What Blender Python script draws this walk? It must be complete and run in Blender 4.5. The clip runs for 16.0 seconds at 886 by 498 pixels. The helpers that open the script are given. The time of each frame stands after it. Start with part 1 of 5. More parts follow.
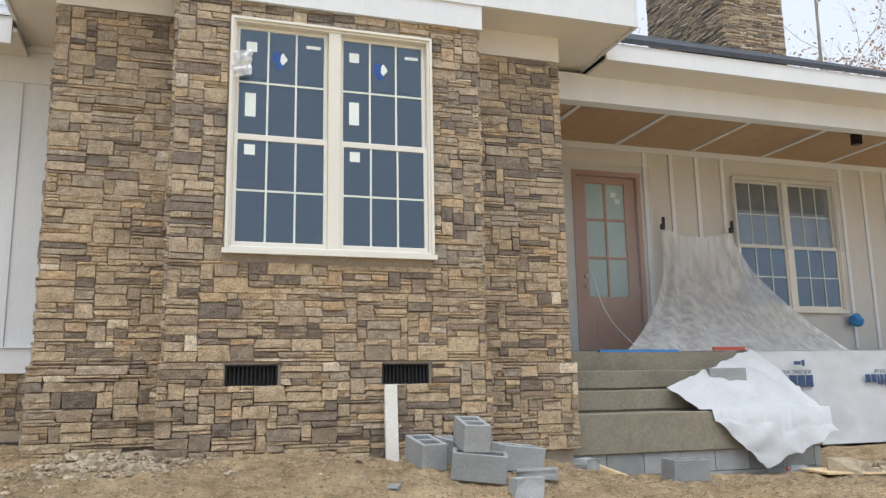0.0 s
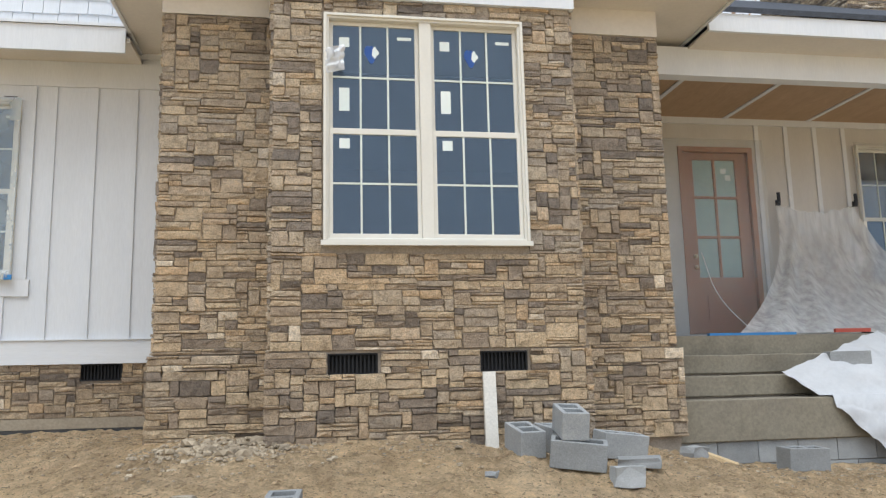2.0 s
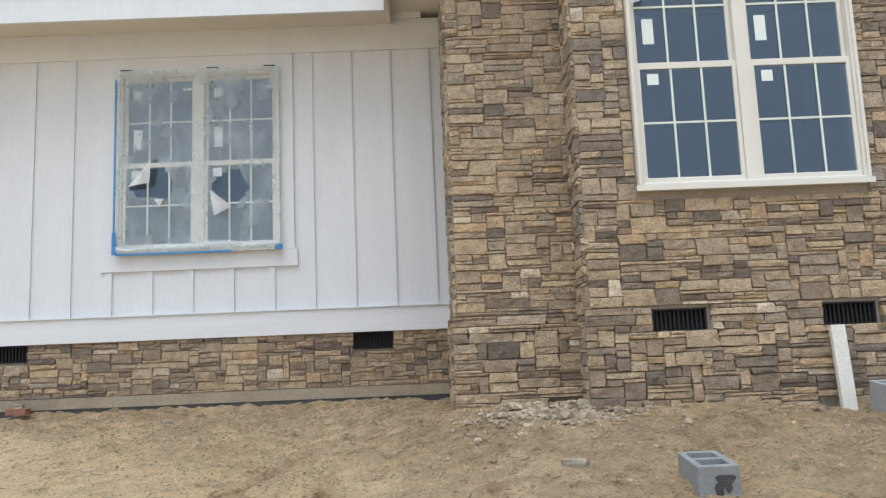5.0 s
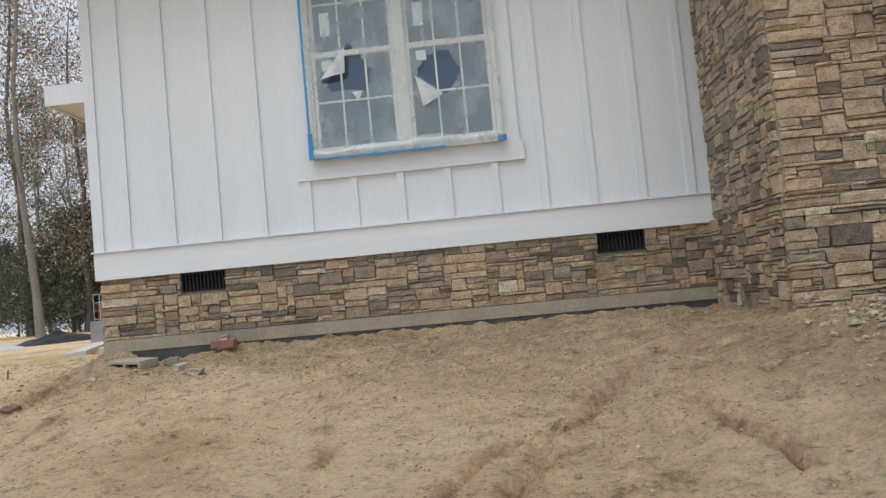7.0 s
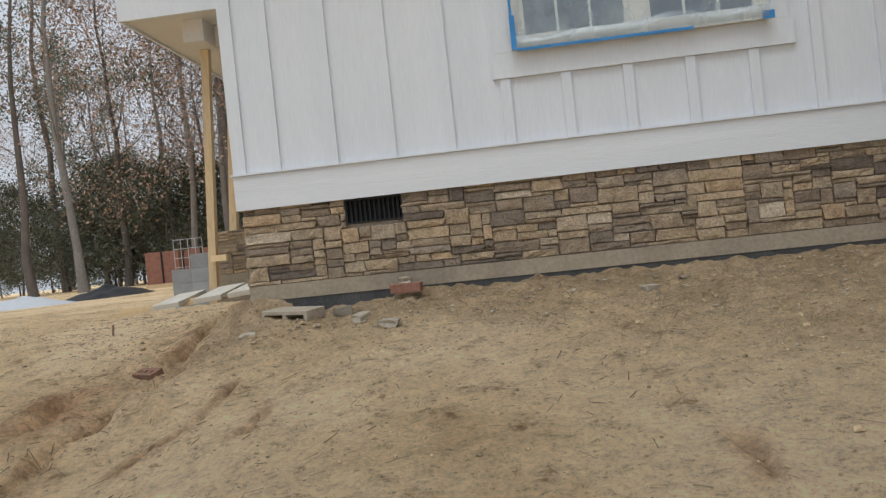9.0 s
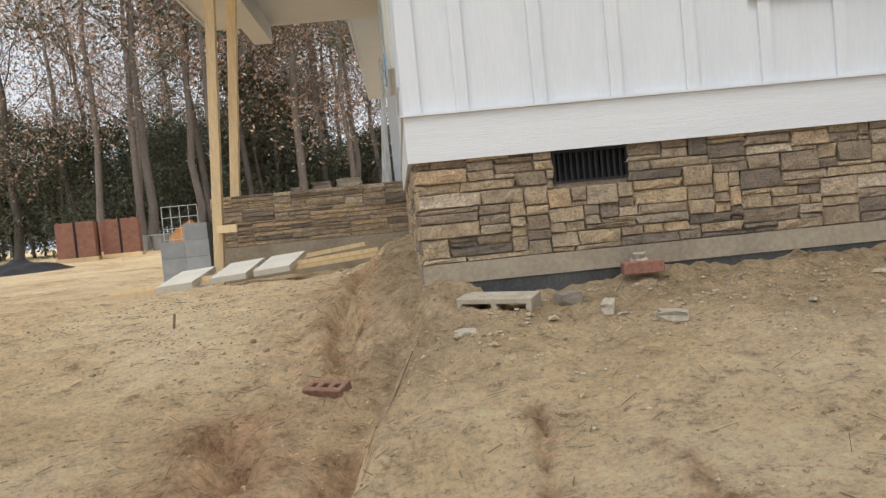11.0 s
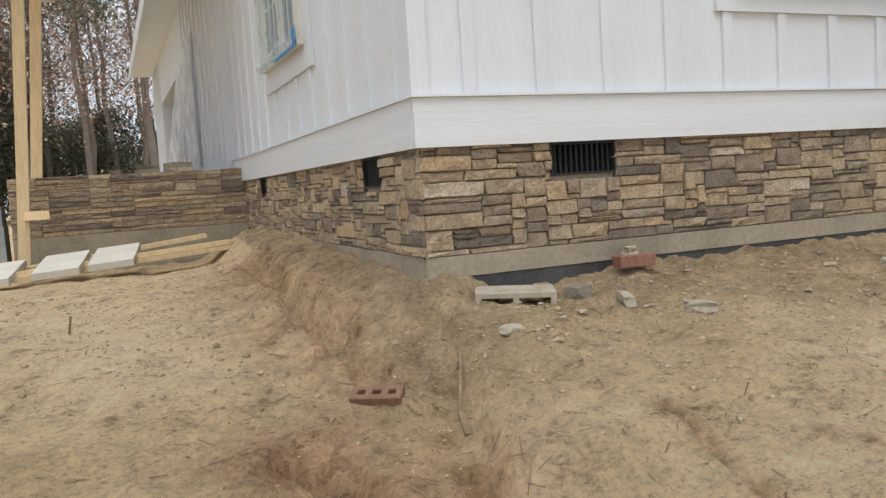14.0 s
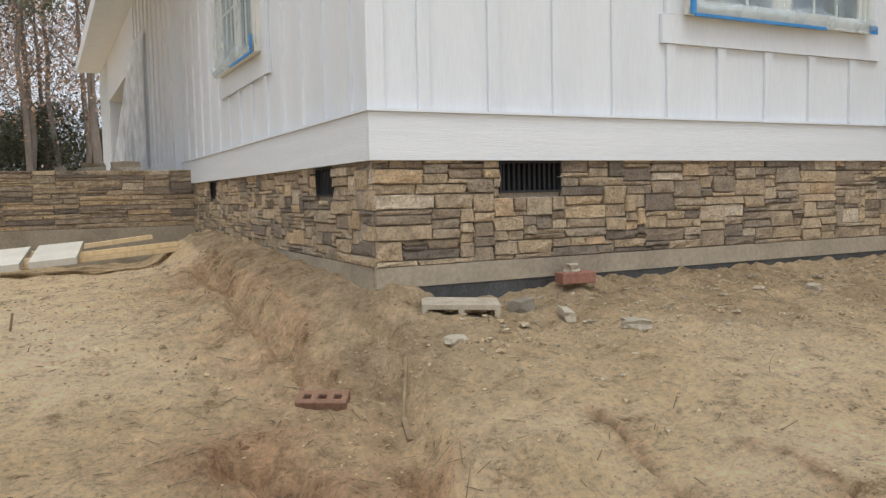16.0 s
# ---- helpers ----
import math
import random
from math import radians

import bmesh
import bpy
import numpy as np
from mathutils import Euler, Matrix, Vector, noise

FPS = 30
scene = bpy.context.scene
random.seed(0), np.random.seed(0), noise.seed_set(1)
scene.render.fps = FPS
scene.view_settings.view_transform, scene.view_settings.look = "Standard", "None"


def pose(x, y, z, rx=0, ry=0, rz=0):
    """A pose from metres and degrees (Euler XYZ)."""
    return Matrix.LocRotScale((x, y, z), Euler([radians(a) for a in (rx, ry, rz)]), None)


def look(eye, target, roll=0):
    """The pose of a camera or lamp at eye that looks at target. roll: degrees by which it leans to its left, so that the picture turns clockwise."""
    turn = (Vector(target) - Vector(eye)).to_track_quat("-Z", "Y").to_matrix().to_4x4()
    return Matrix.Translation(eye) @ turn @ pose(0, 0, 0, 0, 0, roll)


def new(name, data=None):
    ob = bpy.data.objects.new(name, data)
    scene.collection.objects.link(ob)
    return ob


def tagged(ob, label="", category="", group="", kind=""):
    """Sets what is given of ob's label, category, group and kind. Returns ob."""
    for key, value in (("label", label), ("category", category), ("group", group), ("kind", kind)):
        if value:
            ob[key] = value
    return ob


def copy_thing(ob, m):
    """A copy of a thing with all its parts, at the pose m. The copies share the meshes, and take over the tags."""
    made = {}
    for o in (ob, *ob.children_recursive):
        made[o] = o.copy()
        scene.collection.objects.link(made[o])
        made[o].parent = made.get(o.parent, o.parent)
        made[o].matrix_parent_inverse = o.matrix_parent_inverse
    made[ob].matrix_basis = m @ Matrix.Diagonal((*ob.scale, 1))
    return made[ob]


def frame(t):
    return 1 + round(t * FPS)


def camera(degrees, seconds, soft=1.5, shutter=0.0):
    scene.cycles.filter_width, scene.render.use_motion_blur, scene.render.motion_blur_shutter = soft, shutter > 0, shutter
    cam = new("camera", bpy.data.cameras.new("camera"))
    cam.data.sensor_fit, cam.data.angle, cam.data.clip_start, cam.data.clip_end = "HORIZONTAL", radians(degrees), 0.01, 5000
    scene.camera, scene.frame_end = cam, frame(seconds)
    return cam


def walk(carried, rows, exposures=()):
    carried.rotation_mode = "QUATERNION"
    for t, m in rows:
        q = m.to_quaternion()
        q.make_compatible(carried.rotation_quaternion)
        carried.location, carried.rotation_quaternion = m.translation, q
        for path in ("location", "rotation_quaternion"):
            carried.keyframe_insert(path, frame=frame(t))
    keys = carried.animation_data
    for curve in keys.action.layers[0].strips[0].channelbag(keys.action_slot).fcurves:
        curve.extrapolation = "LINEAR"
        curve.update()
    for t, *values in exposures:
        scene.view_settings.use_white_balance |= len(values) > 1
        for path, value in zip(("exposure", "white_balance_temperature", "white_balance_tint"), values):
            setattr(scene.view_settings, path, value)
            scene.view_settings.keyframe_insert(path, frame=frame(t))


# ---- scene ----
cam = camera(58.4, 16.0, 1.35)
PATH = [
    (0, (-0.422, 0.075, 1.238), (0.18, 1.949, 1.59), -1.0),
    (0.5, (-0.386, 0.092, 1.248), (0.21, 1.973, 1.576), -0.8),
    (1, (-0.365, 0.093, 1.283), (0.182, 1.995, 1.571), -0.1),
    (1.5, (-0.271, 0.049, 1.299), (0.149, 1.983, 1.585), -0.9),
    (2, (-0.28, 0.046, 1.27), (0.047, 1.994, 1.586), -1.3),
    (2.5, (-0.271, 0.06, 1.245), (-0.046, 2.018, 1.586), -0.7),
    (3, (-0.141, 0.063, 1.155), (-0.28, 2.021, 1.541), 2.2),
    (3.2, (-0.156, 0.1, 1.126), (-0.322, 2.064, 1.464), 2.4),
    (5.3, (-1.972, 0.838, 1.172), (-1.922, 2.82, 1.436), -2.9),
    (5.5, (-2.134, 0.954, 1.192), (-2.07, 2.938, 1.433), -3.2),
    (6, (-2.58, 1.331, 1.153), (-2.48, 3.325, 1.279), -4.8),
    (6.5, (-2.924, 1.52, 1.132), (-2.907, 3.515, 1.268), -4.5),
    (7, (-3.338, 1.825, 1.084), (-3.468, 3.818, 1.197), -5.3),
    (7.5, (-3.778, 2.183, 1.056), (-3.894, 4.178, 1.138), -3.8),
    (8, (-4.16, 2.478, 1.062), (-4.298, 4.473, 1.119), -4.6),
    (8.5, (-4.54, 2.842, 1.067), (-4.763, 4.829, 1.108), -5.9),
    (9, (-4.899, 3.155, 1.071), (-5.081, 5.147, 1.07), -6.0),
    (9.2, (-5.021, 3.271, 1.068), (-5.182, 5.264, 1.07), -6.0),
    (11.3, (-7.066, 4.547, 1.254), (-6.9, 6.534, 1.108), -5.3),
    (11.5, (-7.221, 4.666, 1.273), (-7.007, 6.646, 1.09), -5.2),
    (12, (-7.529, 4.93, 1.267), (-7.242, 6.901, 1.086), -6.0),
    (12.5, (-7.787, 5.239, 1.296), (-7.423, 7.199, 1.144), -6.0),
    (13, (-7.986, 5.239, 1.305), (-7.233, 7.081, 1.113), -5.6),
    (13.5, (-8.138, 5.105, 1.33), (-7.341, 6.931, 1.159), -5.5),
    (14, (-8.062, 4.909, 1.285), (-7.291, 6.748, 1.125), -3.7),
    (14.5, (-8.081, 4.841, 1.309), (-7.265, 6.66, 1.143), -2.6),
    (15, (-8.097, 4.85, 1.294), (-7.257, 6.658, 1.131), -2.1),
    (15.5, (-8.109, 4.833, 1.288), (-7.241, 6.629, 1.14), -1.4),
    (16, (-8.114, 4.821, 1.294), (-7.219, 6.604, 1.157), -1.2),
]
walk(cam, [(t, look(eye, target, roll)) for t, eye, target, roll in PATH],
     exposures=[(0, 0.45, 6150, 8.5), (5.0, 0.38, 5980, 8), (7.0, 0.12, 6080, 8), (9.2, -0.08, 6280, 8.5), (11.3, 0.32, 6450, 8.5), (16, 0.32, 6350, 8.5)])

# ---- world and light: an overcast day ----
world = bpy.data.worlds.new("world")
scene.world = world
world.use_nodes = True
wn, wl = world.node_tree.nodes, world.node_tree.links
sky = wn.new("ShaderNodeTexSky")
sky.sky_type = "NISHITA"
sky.sun_disc = False
sky.sun_elevation, sky.sun_rotation = radians(67), radians(202)
sky.air_density, sky.dust_density = 1.0, 4.0
grey = wn.new("ShaderNodeHueSaturation")
grey.inputs["Saturation"].default_value = 0.2
wl.new(sky.outputs[0], grey.inputs["Color"])
cloud = wn.new("ShaderNodeMix")
cloud.data_type = "RGBA"
cloud.inputs["Factor"].default_value = 0.75
cloud.inputs["B"].default_value = (7.2, 7.6, 8.3, 1)
wl.new(grey.outputs[0], cloud.inputs["A"])
wl.new(cloud.outputs["Result"], wn["Background"].inputs["Color"])
wn["Background"].inputs["Strength"].default_value = 0.105
sun = new("sun", bpy.data.lights.new("sun", "SUN"))
sun.data.energy, sun.data.angle, sun.data.color = 1.5, radians(40), (1.0, 0.97, 0.93)
# from the south, high behind the cloud
sun.matrix_basis = look((0, 0, 30), (4, 10, 5))

# ---- materials ----
def ramp(nt, stops, interp="LINEAR"):
    r = nt.nodes.new("ShaderNodeValToRGB")
    r.color_ramp.interpolation = interp
    el = r.color_ramp.elements
    while len(el) < len(stops):
        el.new(0.5)
    for e, (p, c) in zip(el, stops):
        e.position, e.color = p, (*c, 1)
    return r


def mix(nt, kind, fac, a, b):
    m = nt.nodes.new("ShaderNodeMix")
    m.data_type, m.blend_type = "RGBA", kind
    for sock, v in ((m.inputs["Factor"], fac), (m.inputs["A"], a), (m.inputs["B"], b)):
        if isinstance(v, (int, float)):
            sock.default_value = v
        elif isinstance(v, tuple):
            sock.default_value = (*v, 1)
        else:
            nt.links.new(v, sock)
    return m.outputs["Result"]


def tex(nt, scale, detail=4, rough=0.6, stretch=(1, 1, 1), coords="Object", kind="noise"):
    tc = nt.nodes.new("ShaderNodeTexCoord")
    mp = nt.nodes.new("ShaderNodeMapping")
    mp.inputs["Scale"].default_value = stretch
    nt.links.new(tc.outputs[coords], mp.inputs[0])
    if kind == "noise":
        n = nt.nodes.new("ShaderNodeTexNoise")
        n.inputs["Detail"].default_value, n.inputs["Roughness"].default_value = detail, rough
    else:
        n = nt.nodes.new("ShaderNodeTexVoronoi")
    n.inputs["Scale"].default_value = scale
    nt.links.new(mp.outputs[0], n.inputs["Vector"])
    return n.outputs["Fac"] if kind == "noise" else n.outputs["Distance"]


def surface(name, colours, scale=3.0, grain=60.0, amount=0.25, rough=0.8, bump=0.2, stretch=(1, 1, 1), metal=0.0, coat=0.0, depth=0.004, rand=0.0, isle=False):
    """Base colour from a ramp over broad noise, broken up by fine grain that also gives the relief."""
    m = bpy.data.materials.new(name)
    m.use_nodes = True
    nt = m.node_tree
    b = nt.nodes["Principled BSDF"]
    broad = tex(nt, scale, 5, 0.62, stretch)
    fine = tex(nt, grain, 4, 0.65, stretch)
    n = len(colours)
    col = ramp(nt, [(0.28 + 0.44 * i / max(1, n - 1), c) for i, c in enumerate(colours)])
    nt.links.new(broad, col.inputs[0])
    g = ramp(nt, [(0.3, (1 - amount,) * 3), (0.7, (1 + amount * 0.6,) * 3)])
    nt.links.new(fine, g.inputs[0])
    out = mix(nt, "MULTIPLY", 1.0, col.outputs[0], g.outputs[0])
    if rand:
        if isle:
            r = nt.nodes.new("ShaderNodeNewGeometry").outputs["Random Per Island"]
        else:
            r = nt.nodes.new("ShaderNodeObjectInfo").outputs["Random"]
        rr = ramp(nt, [(0, (1 - rand,) * 3), (1, (1 + rand * 0.5,) * 3)])
        nt.links.new(r, rr.inputs[0])
        out = mix(nt, "MULTIPLY", 1.0, out, rr.outputs[0])
    nt.links.new(out, b.inputs["Base Color"])
    b.inputs["Roughness"].default_value, b.inputs["Metallic"].default_value = rough, metal
    b.inputs["Coat Weight"].default_value = coat
    if bump:
        bp = nt.nodes.new("ShaderNodeBump")
        bp.inputs["Strength"].default_value, bp.inputs["Distance"].default_value = bump, depth
        both = nt.nodes.new("ShaderNodeMath")
        both.operation = "ADD"
        nt.links.new(fine, both.inputs[0])
        nt.links.new(broad, both.inputs[1])
        nt.links.new(both.outputs[0], bp.inputs["Height"])
        nt.links.new(bp.outputs[0], b.inputs["Normal"])
    return m


STONE = [(0.0, (0.15, 0.13, 0.112)), (0.10, (0.20, 0.17, 0.142)), (0.25, (0.28, 0.23, 0.178)), (0.42, (0.355, 0.29, 0.212)),
         (0.58, (0.41, 0.335, 0.238)), (0.70, (0.29, 0.252, 0.208)), (0.82, (0.445, 0.37, 0.265)), (0.92, (0.43, 0.325, 0.215)), (0.97, (0.40, 0.345, 0.275)), (1.0, (0.56, 0.50, 0.41))]


def stone_material(name, isle, lift=1.0):
    m = bpy.data.materials.new(name)
    m.use_nodes = True
    nt = m.node_tree
    b = nt.nodes["Principled BSDF"]
    if isle:
        r = nt.nodes.new("ShaderNodeNewGeometry").outputs["Random Per Island"]
    else:
        r = nt.nodes.new("ShaderNodeObjectInfo").outputs["Random"]
    col = ramp(nt, [(p, (c[0] * lift * (1.0 if isle else 1.05), c[1] * lift, c[2] * lift * (1.0 if isle else 0.93))) for p, c in STONE])
    nt.links.new(r, col.inputs[0])
    tc = nt.nodes.new("ShaderNodeTexCoord")
    far = nt.nodes.new("ShaderNodeMath")
    far.operation = "MULTIPLY"
    far.inputs[1].default_value = 40.0
    nt.links.new(r, far.inputs[0])
    shift = nt.nodes.new("ShaderNodeVectorMath")
    nt.links.new(tc.outputs["Object"], shift.inputs[0])
    nt.links.new(far.outputs[0], shift.inputs[1])

    def grain(scale, detail, rough):
        n = nt.nodes.new("ShaderNodeTexNoise")
        n.inputs["Scale"].default_value, n.inputs["Detail"].default_value, n.inputs["Roughness"].default_value = scale, detail, rough
        nt.links.new(shift.outputs[0], n.inputs["Vector"])
        return n.outputs["Fac"]
    broad, fine = grain(14, 6, 0.68), grain(70, 6, 0.72)
    stain = ramp(nt, [(0.30, (0.62, 0.60, 0.58)), (0.52, (1, 1, 1)), (0.72, (1.22, 1.18, 1.1))])
    nt.links.new(broad, stain.inputs[0])
    g = ramp(nt, [(0.34, (0.58, 0.57, 0.56)), (0.5, (1, 1, 1)), (0.68, (1.22, 1.22, 1.2))])
    nt.links.new(fine, g.inputs[0])
    c = mix(nt, "MULTIPLY", 1.0, col.outputs[0], stain.outputs[0])
    c = mix(nt, "MULTIPLY", 1.0, c, g.outputs[0])
    nt.links.new(c, b.inputs["Base Color"])
    b.inputs["Roughness"].default_value = 0.9
    bp = nt.nodes.new("ShaderNodeBump")
    bp.inputs["Strength"].default_value, bp.inputs["Distance"].default_value = 0.95, 0.022
    both = nt.nodes.new("ShaderNodeMath")
    both.operation = "ADD"
    nt.links.new(fine, both.inputs[0])
    nt.links.new(broad, both.inputs[1])
    nt.links.new(both.outputs[0], bp.inputs["Height"])
    nt.links.new(bp.outputs[0], b.inputs["Normal"])
    return m


stone_piece = stone_material("ledge stone", False, 1.32)
stone_joined = stone_material("ledge stone joined", True, 1.32)
stone_warm = stone_material("split fieldstone", False, 1.25)
stone_grey = stone_material("grey chimney stone", True, 1.25)
mortar = surface("mortar shadow", [(0.28, 0.24, 0.195), (0.38, 0.33, 0.27)], 6, 80, 0.3, 0.95, 0.4)
white_paint = surface("white painted board", [(0.63, 0.665, 0.705), (0.69, 0.72, 0.755)], 1.2, 30, 0.05, 0.55, 0.12, (3, 3, 0.35))
white_skirt = surface("white wood-grain board", [(0.66, 0.69, 0.72), (0.72, 0.745, 0.77)], 2, 26, 0.06, 0.5, 0.55, (0.35, 0.35, 9))
primed = surface("primed soffit", [(0.60, 0.575, 0.53), (0.68, 0.655, 0.61)], 1.0, 25, 0.05, 0.65, 0.1)
vinyl = surface("cream window vinyl", [(0.66, 0.645, 0.585), (0.71, 0.70, 0.64)], 2, 40, 0.03, 0.4, 0.02)
grille_mat = surface("pale green grille", [(0.62, 0.68, 0.62), (0.68, 0.73, 0.67)], 3, 40, 0.03, 0.45, 0.0)
parge = surface("parged cement", [(0.24, 0.20, 0.15), (0.35, 0.30, 0.225), (0.28, 0.24, 0.18)], 2.2, 40, 0.2, 0.9, 0.35)
tar = surface("black foundation coating", [(0.035, 0.036, 0.038), (0.09, 0.09, 0.09)], 8, 90, 0.5, 0.6, 0.6)
step_cement = surface("damp stair cement", [(0.17, 0.15, 0.115), (0.26, 0.235, 0.18), (0.215, 0.19, 0.15)], 1.3, 35, 0.2, 0.85, 0.4)
cmu_mat = surface("grey concrete block", [(0.30, 0.315, 0.32), (0.40, 0.415, 0.42)], 5, 120, 0.22, 0.92, 0.45, rand=0.25)
lumber = surface("pine lumber", [(0.60, 0.44, 0.24), (0.74, 0.57, 0.34), (0.66, 0.49, 0.28)], 2.5, 22, 0.18, 0.7, 0.15, (6, 6, 0.5), rand=0.25)
pale_stone = surface("pale cut stone slab", [(0.52, 0.49, 0.42), (0.62, 0.59, 0.52)], 4, 60, 0.12, 0.85, 0.2)
brick_mat = surface("red brick", [(0.22, 0.10, 0.07), (0.31, 0.155, 0.11)], 8, 70, 0.3, 0.9, 0.4)
mud_brick = surface("muddy brick", [(0.16, 0.085, 0.055), (0.26, 0.15, 0.095)], 8, 70, 0.3, 0.95, 0.4)
shingle_roof = surface("dark roof shingle", [(0.035, 0.042, 0.055), (0.07, 0.08, 0.10)], 14, 60, 0.4, 0.9, 0.5)
door_mat = surface("stained brown door", [(0.30, 0.135, 0.075), (0.38, 0.18, 0.10)], 1.6, 18, 0.2, 0.5, 0.1, (5, 5, 0.4))
vent_mat = surface("black vent plastic", [(0.012, 0.013, 0.015), (0.02, 0.021, 0.024)], 5, 40, 0.1, 0.85, 0.05)
osb = surface("porch ceiling plywood", [(0.36, 0.25, 0.155), (0.44, 0.31, 0.20)], 1.0, 18, 0.15, 0.75, 0.1, (4, 0.5, 1))
blue_tape = surface("blue masking tape", [(0.03, 0.20, 0.50), (0.05, 0.26, 0.58)], 5, 40, 0.1, 0.6, 0.05)
white_label = surface("window sticker", [(0.70, 0.78, 0.76), (0.76, 0.82, 0.80)], 4, 40, 0.03, 0.6, 0.0)
blue_ink = surface("blue print", [(0.02, 0.07, 0.28), (0.03, 0.10, 0.34)], 4, 40, 0.05, 0.7, 0.0)
dark_ink = surface("navy print", [(0.03, 0.06, 0.14), (0.04, 0.08, 0.18)], 4, 40, 0.05, 0.7, 0.0)
wrap_mat = surface("white house wrap", [(0.46, 0.48, 0.50), (0.55, 0.565, 0.585)], 3, 30, 0.05, 0.6, 0.3)
black_metal = surface("black metal", [(0.02, 0.02, 0.022), (0.035, 0.035, 0.04)], 5, 50, 0.2, 0.4, 0.1, metal=0.6)
brass = surface("satin knob metal", [(0.6, 0.5, 0.32), (0.7, 0.6, 0.42)], 5, 50, 0.05, 0.3, 0.0, metal=1.0)
wire = surface("galvanised wire", [(0.45, 0.47, 0.48), (0.55, 0.57, 0.58)], 5, 50, 0.1, 0.4, 0.0, metal=0.8)
pipe_white = surface("white drain pipe", [(0.66, 0.64, 0.58), (0.76, 0.74, 0.68)], 3, 60, 0.15, 0.5, 0.15)
bark = surface("tree bark", [(0.17, 0.15, 0.135), (0.27, 0.24, 0.215)], 4, 40, 0.3, 0.95, 0.5, (1, 1, 0.3), rand=0.4)
bark_pale = surface("pale tree bark", [(0.21, 0.195, 0.18), (0.31, 0.29, 0.27)], 3, 30, 0.3, 0.95, 0.5, (1, 1, 0.3), rand=0.3)
leaf_brown = surface("rust leaves", [(0.36, 0.25, 0.19), (0.52, 0.37, 0.28)], 2, 30, 0.3, 0.8, 0.0, rand=0.5, isle=True)
leaf_green = surface("pine needles", [(0.13, 0.165, 0.115), (0.20, 0.24, 0.16)], 2, 30, 0.3, 0.8, 0.0, rand=0.5, isle=True)
leaf_dark = surface("undergrowth leaves", [(0.12, 0.145, 0.095), (0.20, 0.20, 0.14)], 1, 20, 0.4, 0.85, 0.0, rand=0.6, isle=True)
sand_mat = surface("orange mason sand", [(0.45, 0.19, 0.06), (0.55, 0.26, 0.09)], 3, 80, 0.2, 0.95, 0.4)
# dark blue-grey base: the gloom of unlit rooms is put into the colour
interior_mat = surface("room gloom colour", [(0.16, 0.18, 0.22), (0.2, 0.22, 0.26)], 1, 20, 0.05, 0.9, 0.0)
debris_mat = surface("mortar crumbs", [(0.28, 0.24, 0.18), (0.44, 0.39, 0.31)], 12, 90, 0.25, 0.95, 0.4, rand=0.4)
cloth_red = surface("faded red tool", [(0.35, 0.05, 0.03), (0.45, 0.08, 0.05)], 5, 50, 0.1, 0.5, 0.05)


def glass_material(name, tint, rough=0.0):
    m = bpy.data.materials.new(name)
    m.use_nodes = True
    b = m.node_tree.nodes["Principled BSDF"]
    b.inputs["Base Color"].default_value = (*tint, 1)
    b.inputs["Transmission Weight"].default_value = 1.0
    b.inputs["Specular Tint"].default_value = (0.74, 0.87, 1.0, 1)
    b.inputs["Roughness"].default_value, b.inputs["IOR"].default_value = rough, 1.9 if rough == 0 else 1.5
    return m


glass = glass_material("window glass", (0.46, 0.56, 0.67))
frosted = surface("masked teal pane", [(0.30, 0.44, 0.44), (0.38, 0.52, 0.51)], 2, 20, 0.1, 0.35, 0.05)


def film_material(name, clear, tint=(0.70, 0.765, 0.80), run=(1.2, 1.2, 0.8)):
    """Thin painter's plastic: mostly see-through, milky where it folds."""
    m = bpy.data.materials.new(name)
    m.use_nodes = True
    nt = m.node_tree
    nt.nodes.remove(nt.nodes["Principled BSDF"])
    tr = nt.nodes.new("ShaderNodeBsdfTransparent")
    tr.inputs[0].default_value = (0.95, 0.96, 0.97, 1)
    df = nt.nodes.new("ShaderNodeBsdfDiffuse")
    df.inputs[0].default_value = (*tint, 1)
    tl = nt.nodes.new("ShaderNodeBsdfTranslucent")
    tl.inputs[0].default_value = (0.74, 0.76, 0.78, 1)
    gl = nt.nodes.new("ShaderNodeBsdfGlossy")
    gl.inputs["Roughness"].default_value = 0.25
    folds = tex(nt, 4.0, 5, 0.6, run)
    milk = ramp(nt, [(0.36, (clear * 0.75,) * 3), (0.68, (min(1, clear * 1.35),) * 3)])
    nt.links.new(folds, milk.inputs[0])
    bp = nt.nodes.new("ShaderNodeBump")
    bp.inputs["Strength"].default_value, bp.inputs["Distance"].default_value = 0.3, 0.03
    nt.links.new(folds, bp.inputs["Height"])
    for n in (df, tl, gl):
        nt.links.new(bp.outputs[0], n.inputs["Normal"])

    def blend(f, a, b):
        mx = nt.nodes.new("ShaderNodeMixShader")
        if isinstance(f, float):
            mx.inputs[0].default_value = f
        else:
            nt.links.new(f, mx.inputs[0])
        nt.links.new(a, mx.inputs[1])
        nt.links.new(b, mx.inputs[2])
        return mx.outputs[0]
    body = blend(0.2, df.outputs[0], tl.outputs[0])
    body = blend(0.12, body, gl.outputs[0])
    nt.links.new(blend(milk.outputs[0], tr.outputs[0], body), nt.nodes["Material Output"].inputs[0])
    return m


film_thin = film_material("thin painter's film", 0.34, (0.60, 0.70, 0.745))
film_door = film_material("film over the door", 0.2)
film_drape = film_material("draped painter's film", 0.52, (0.84, 0.85, 0.86), (2.6, 2.6, 0.35))
film_thick = film_material("bunched painter's film", 0.74, (0.80, 0.82, 0.84))


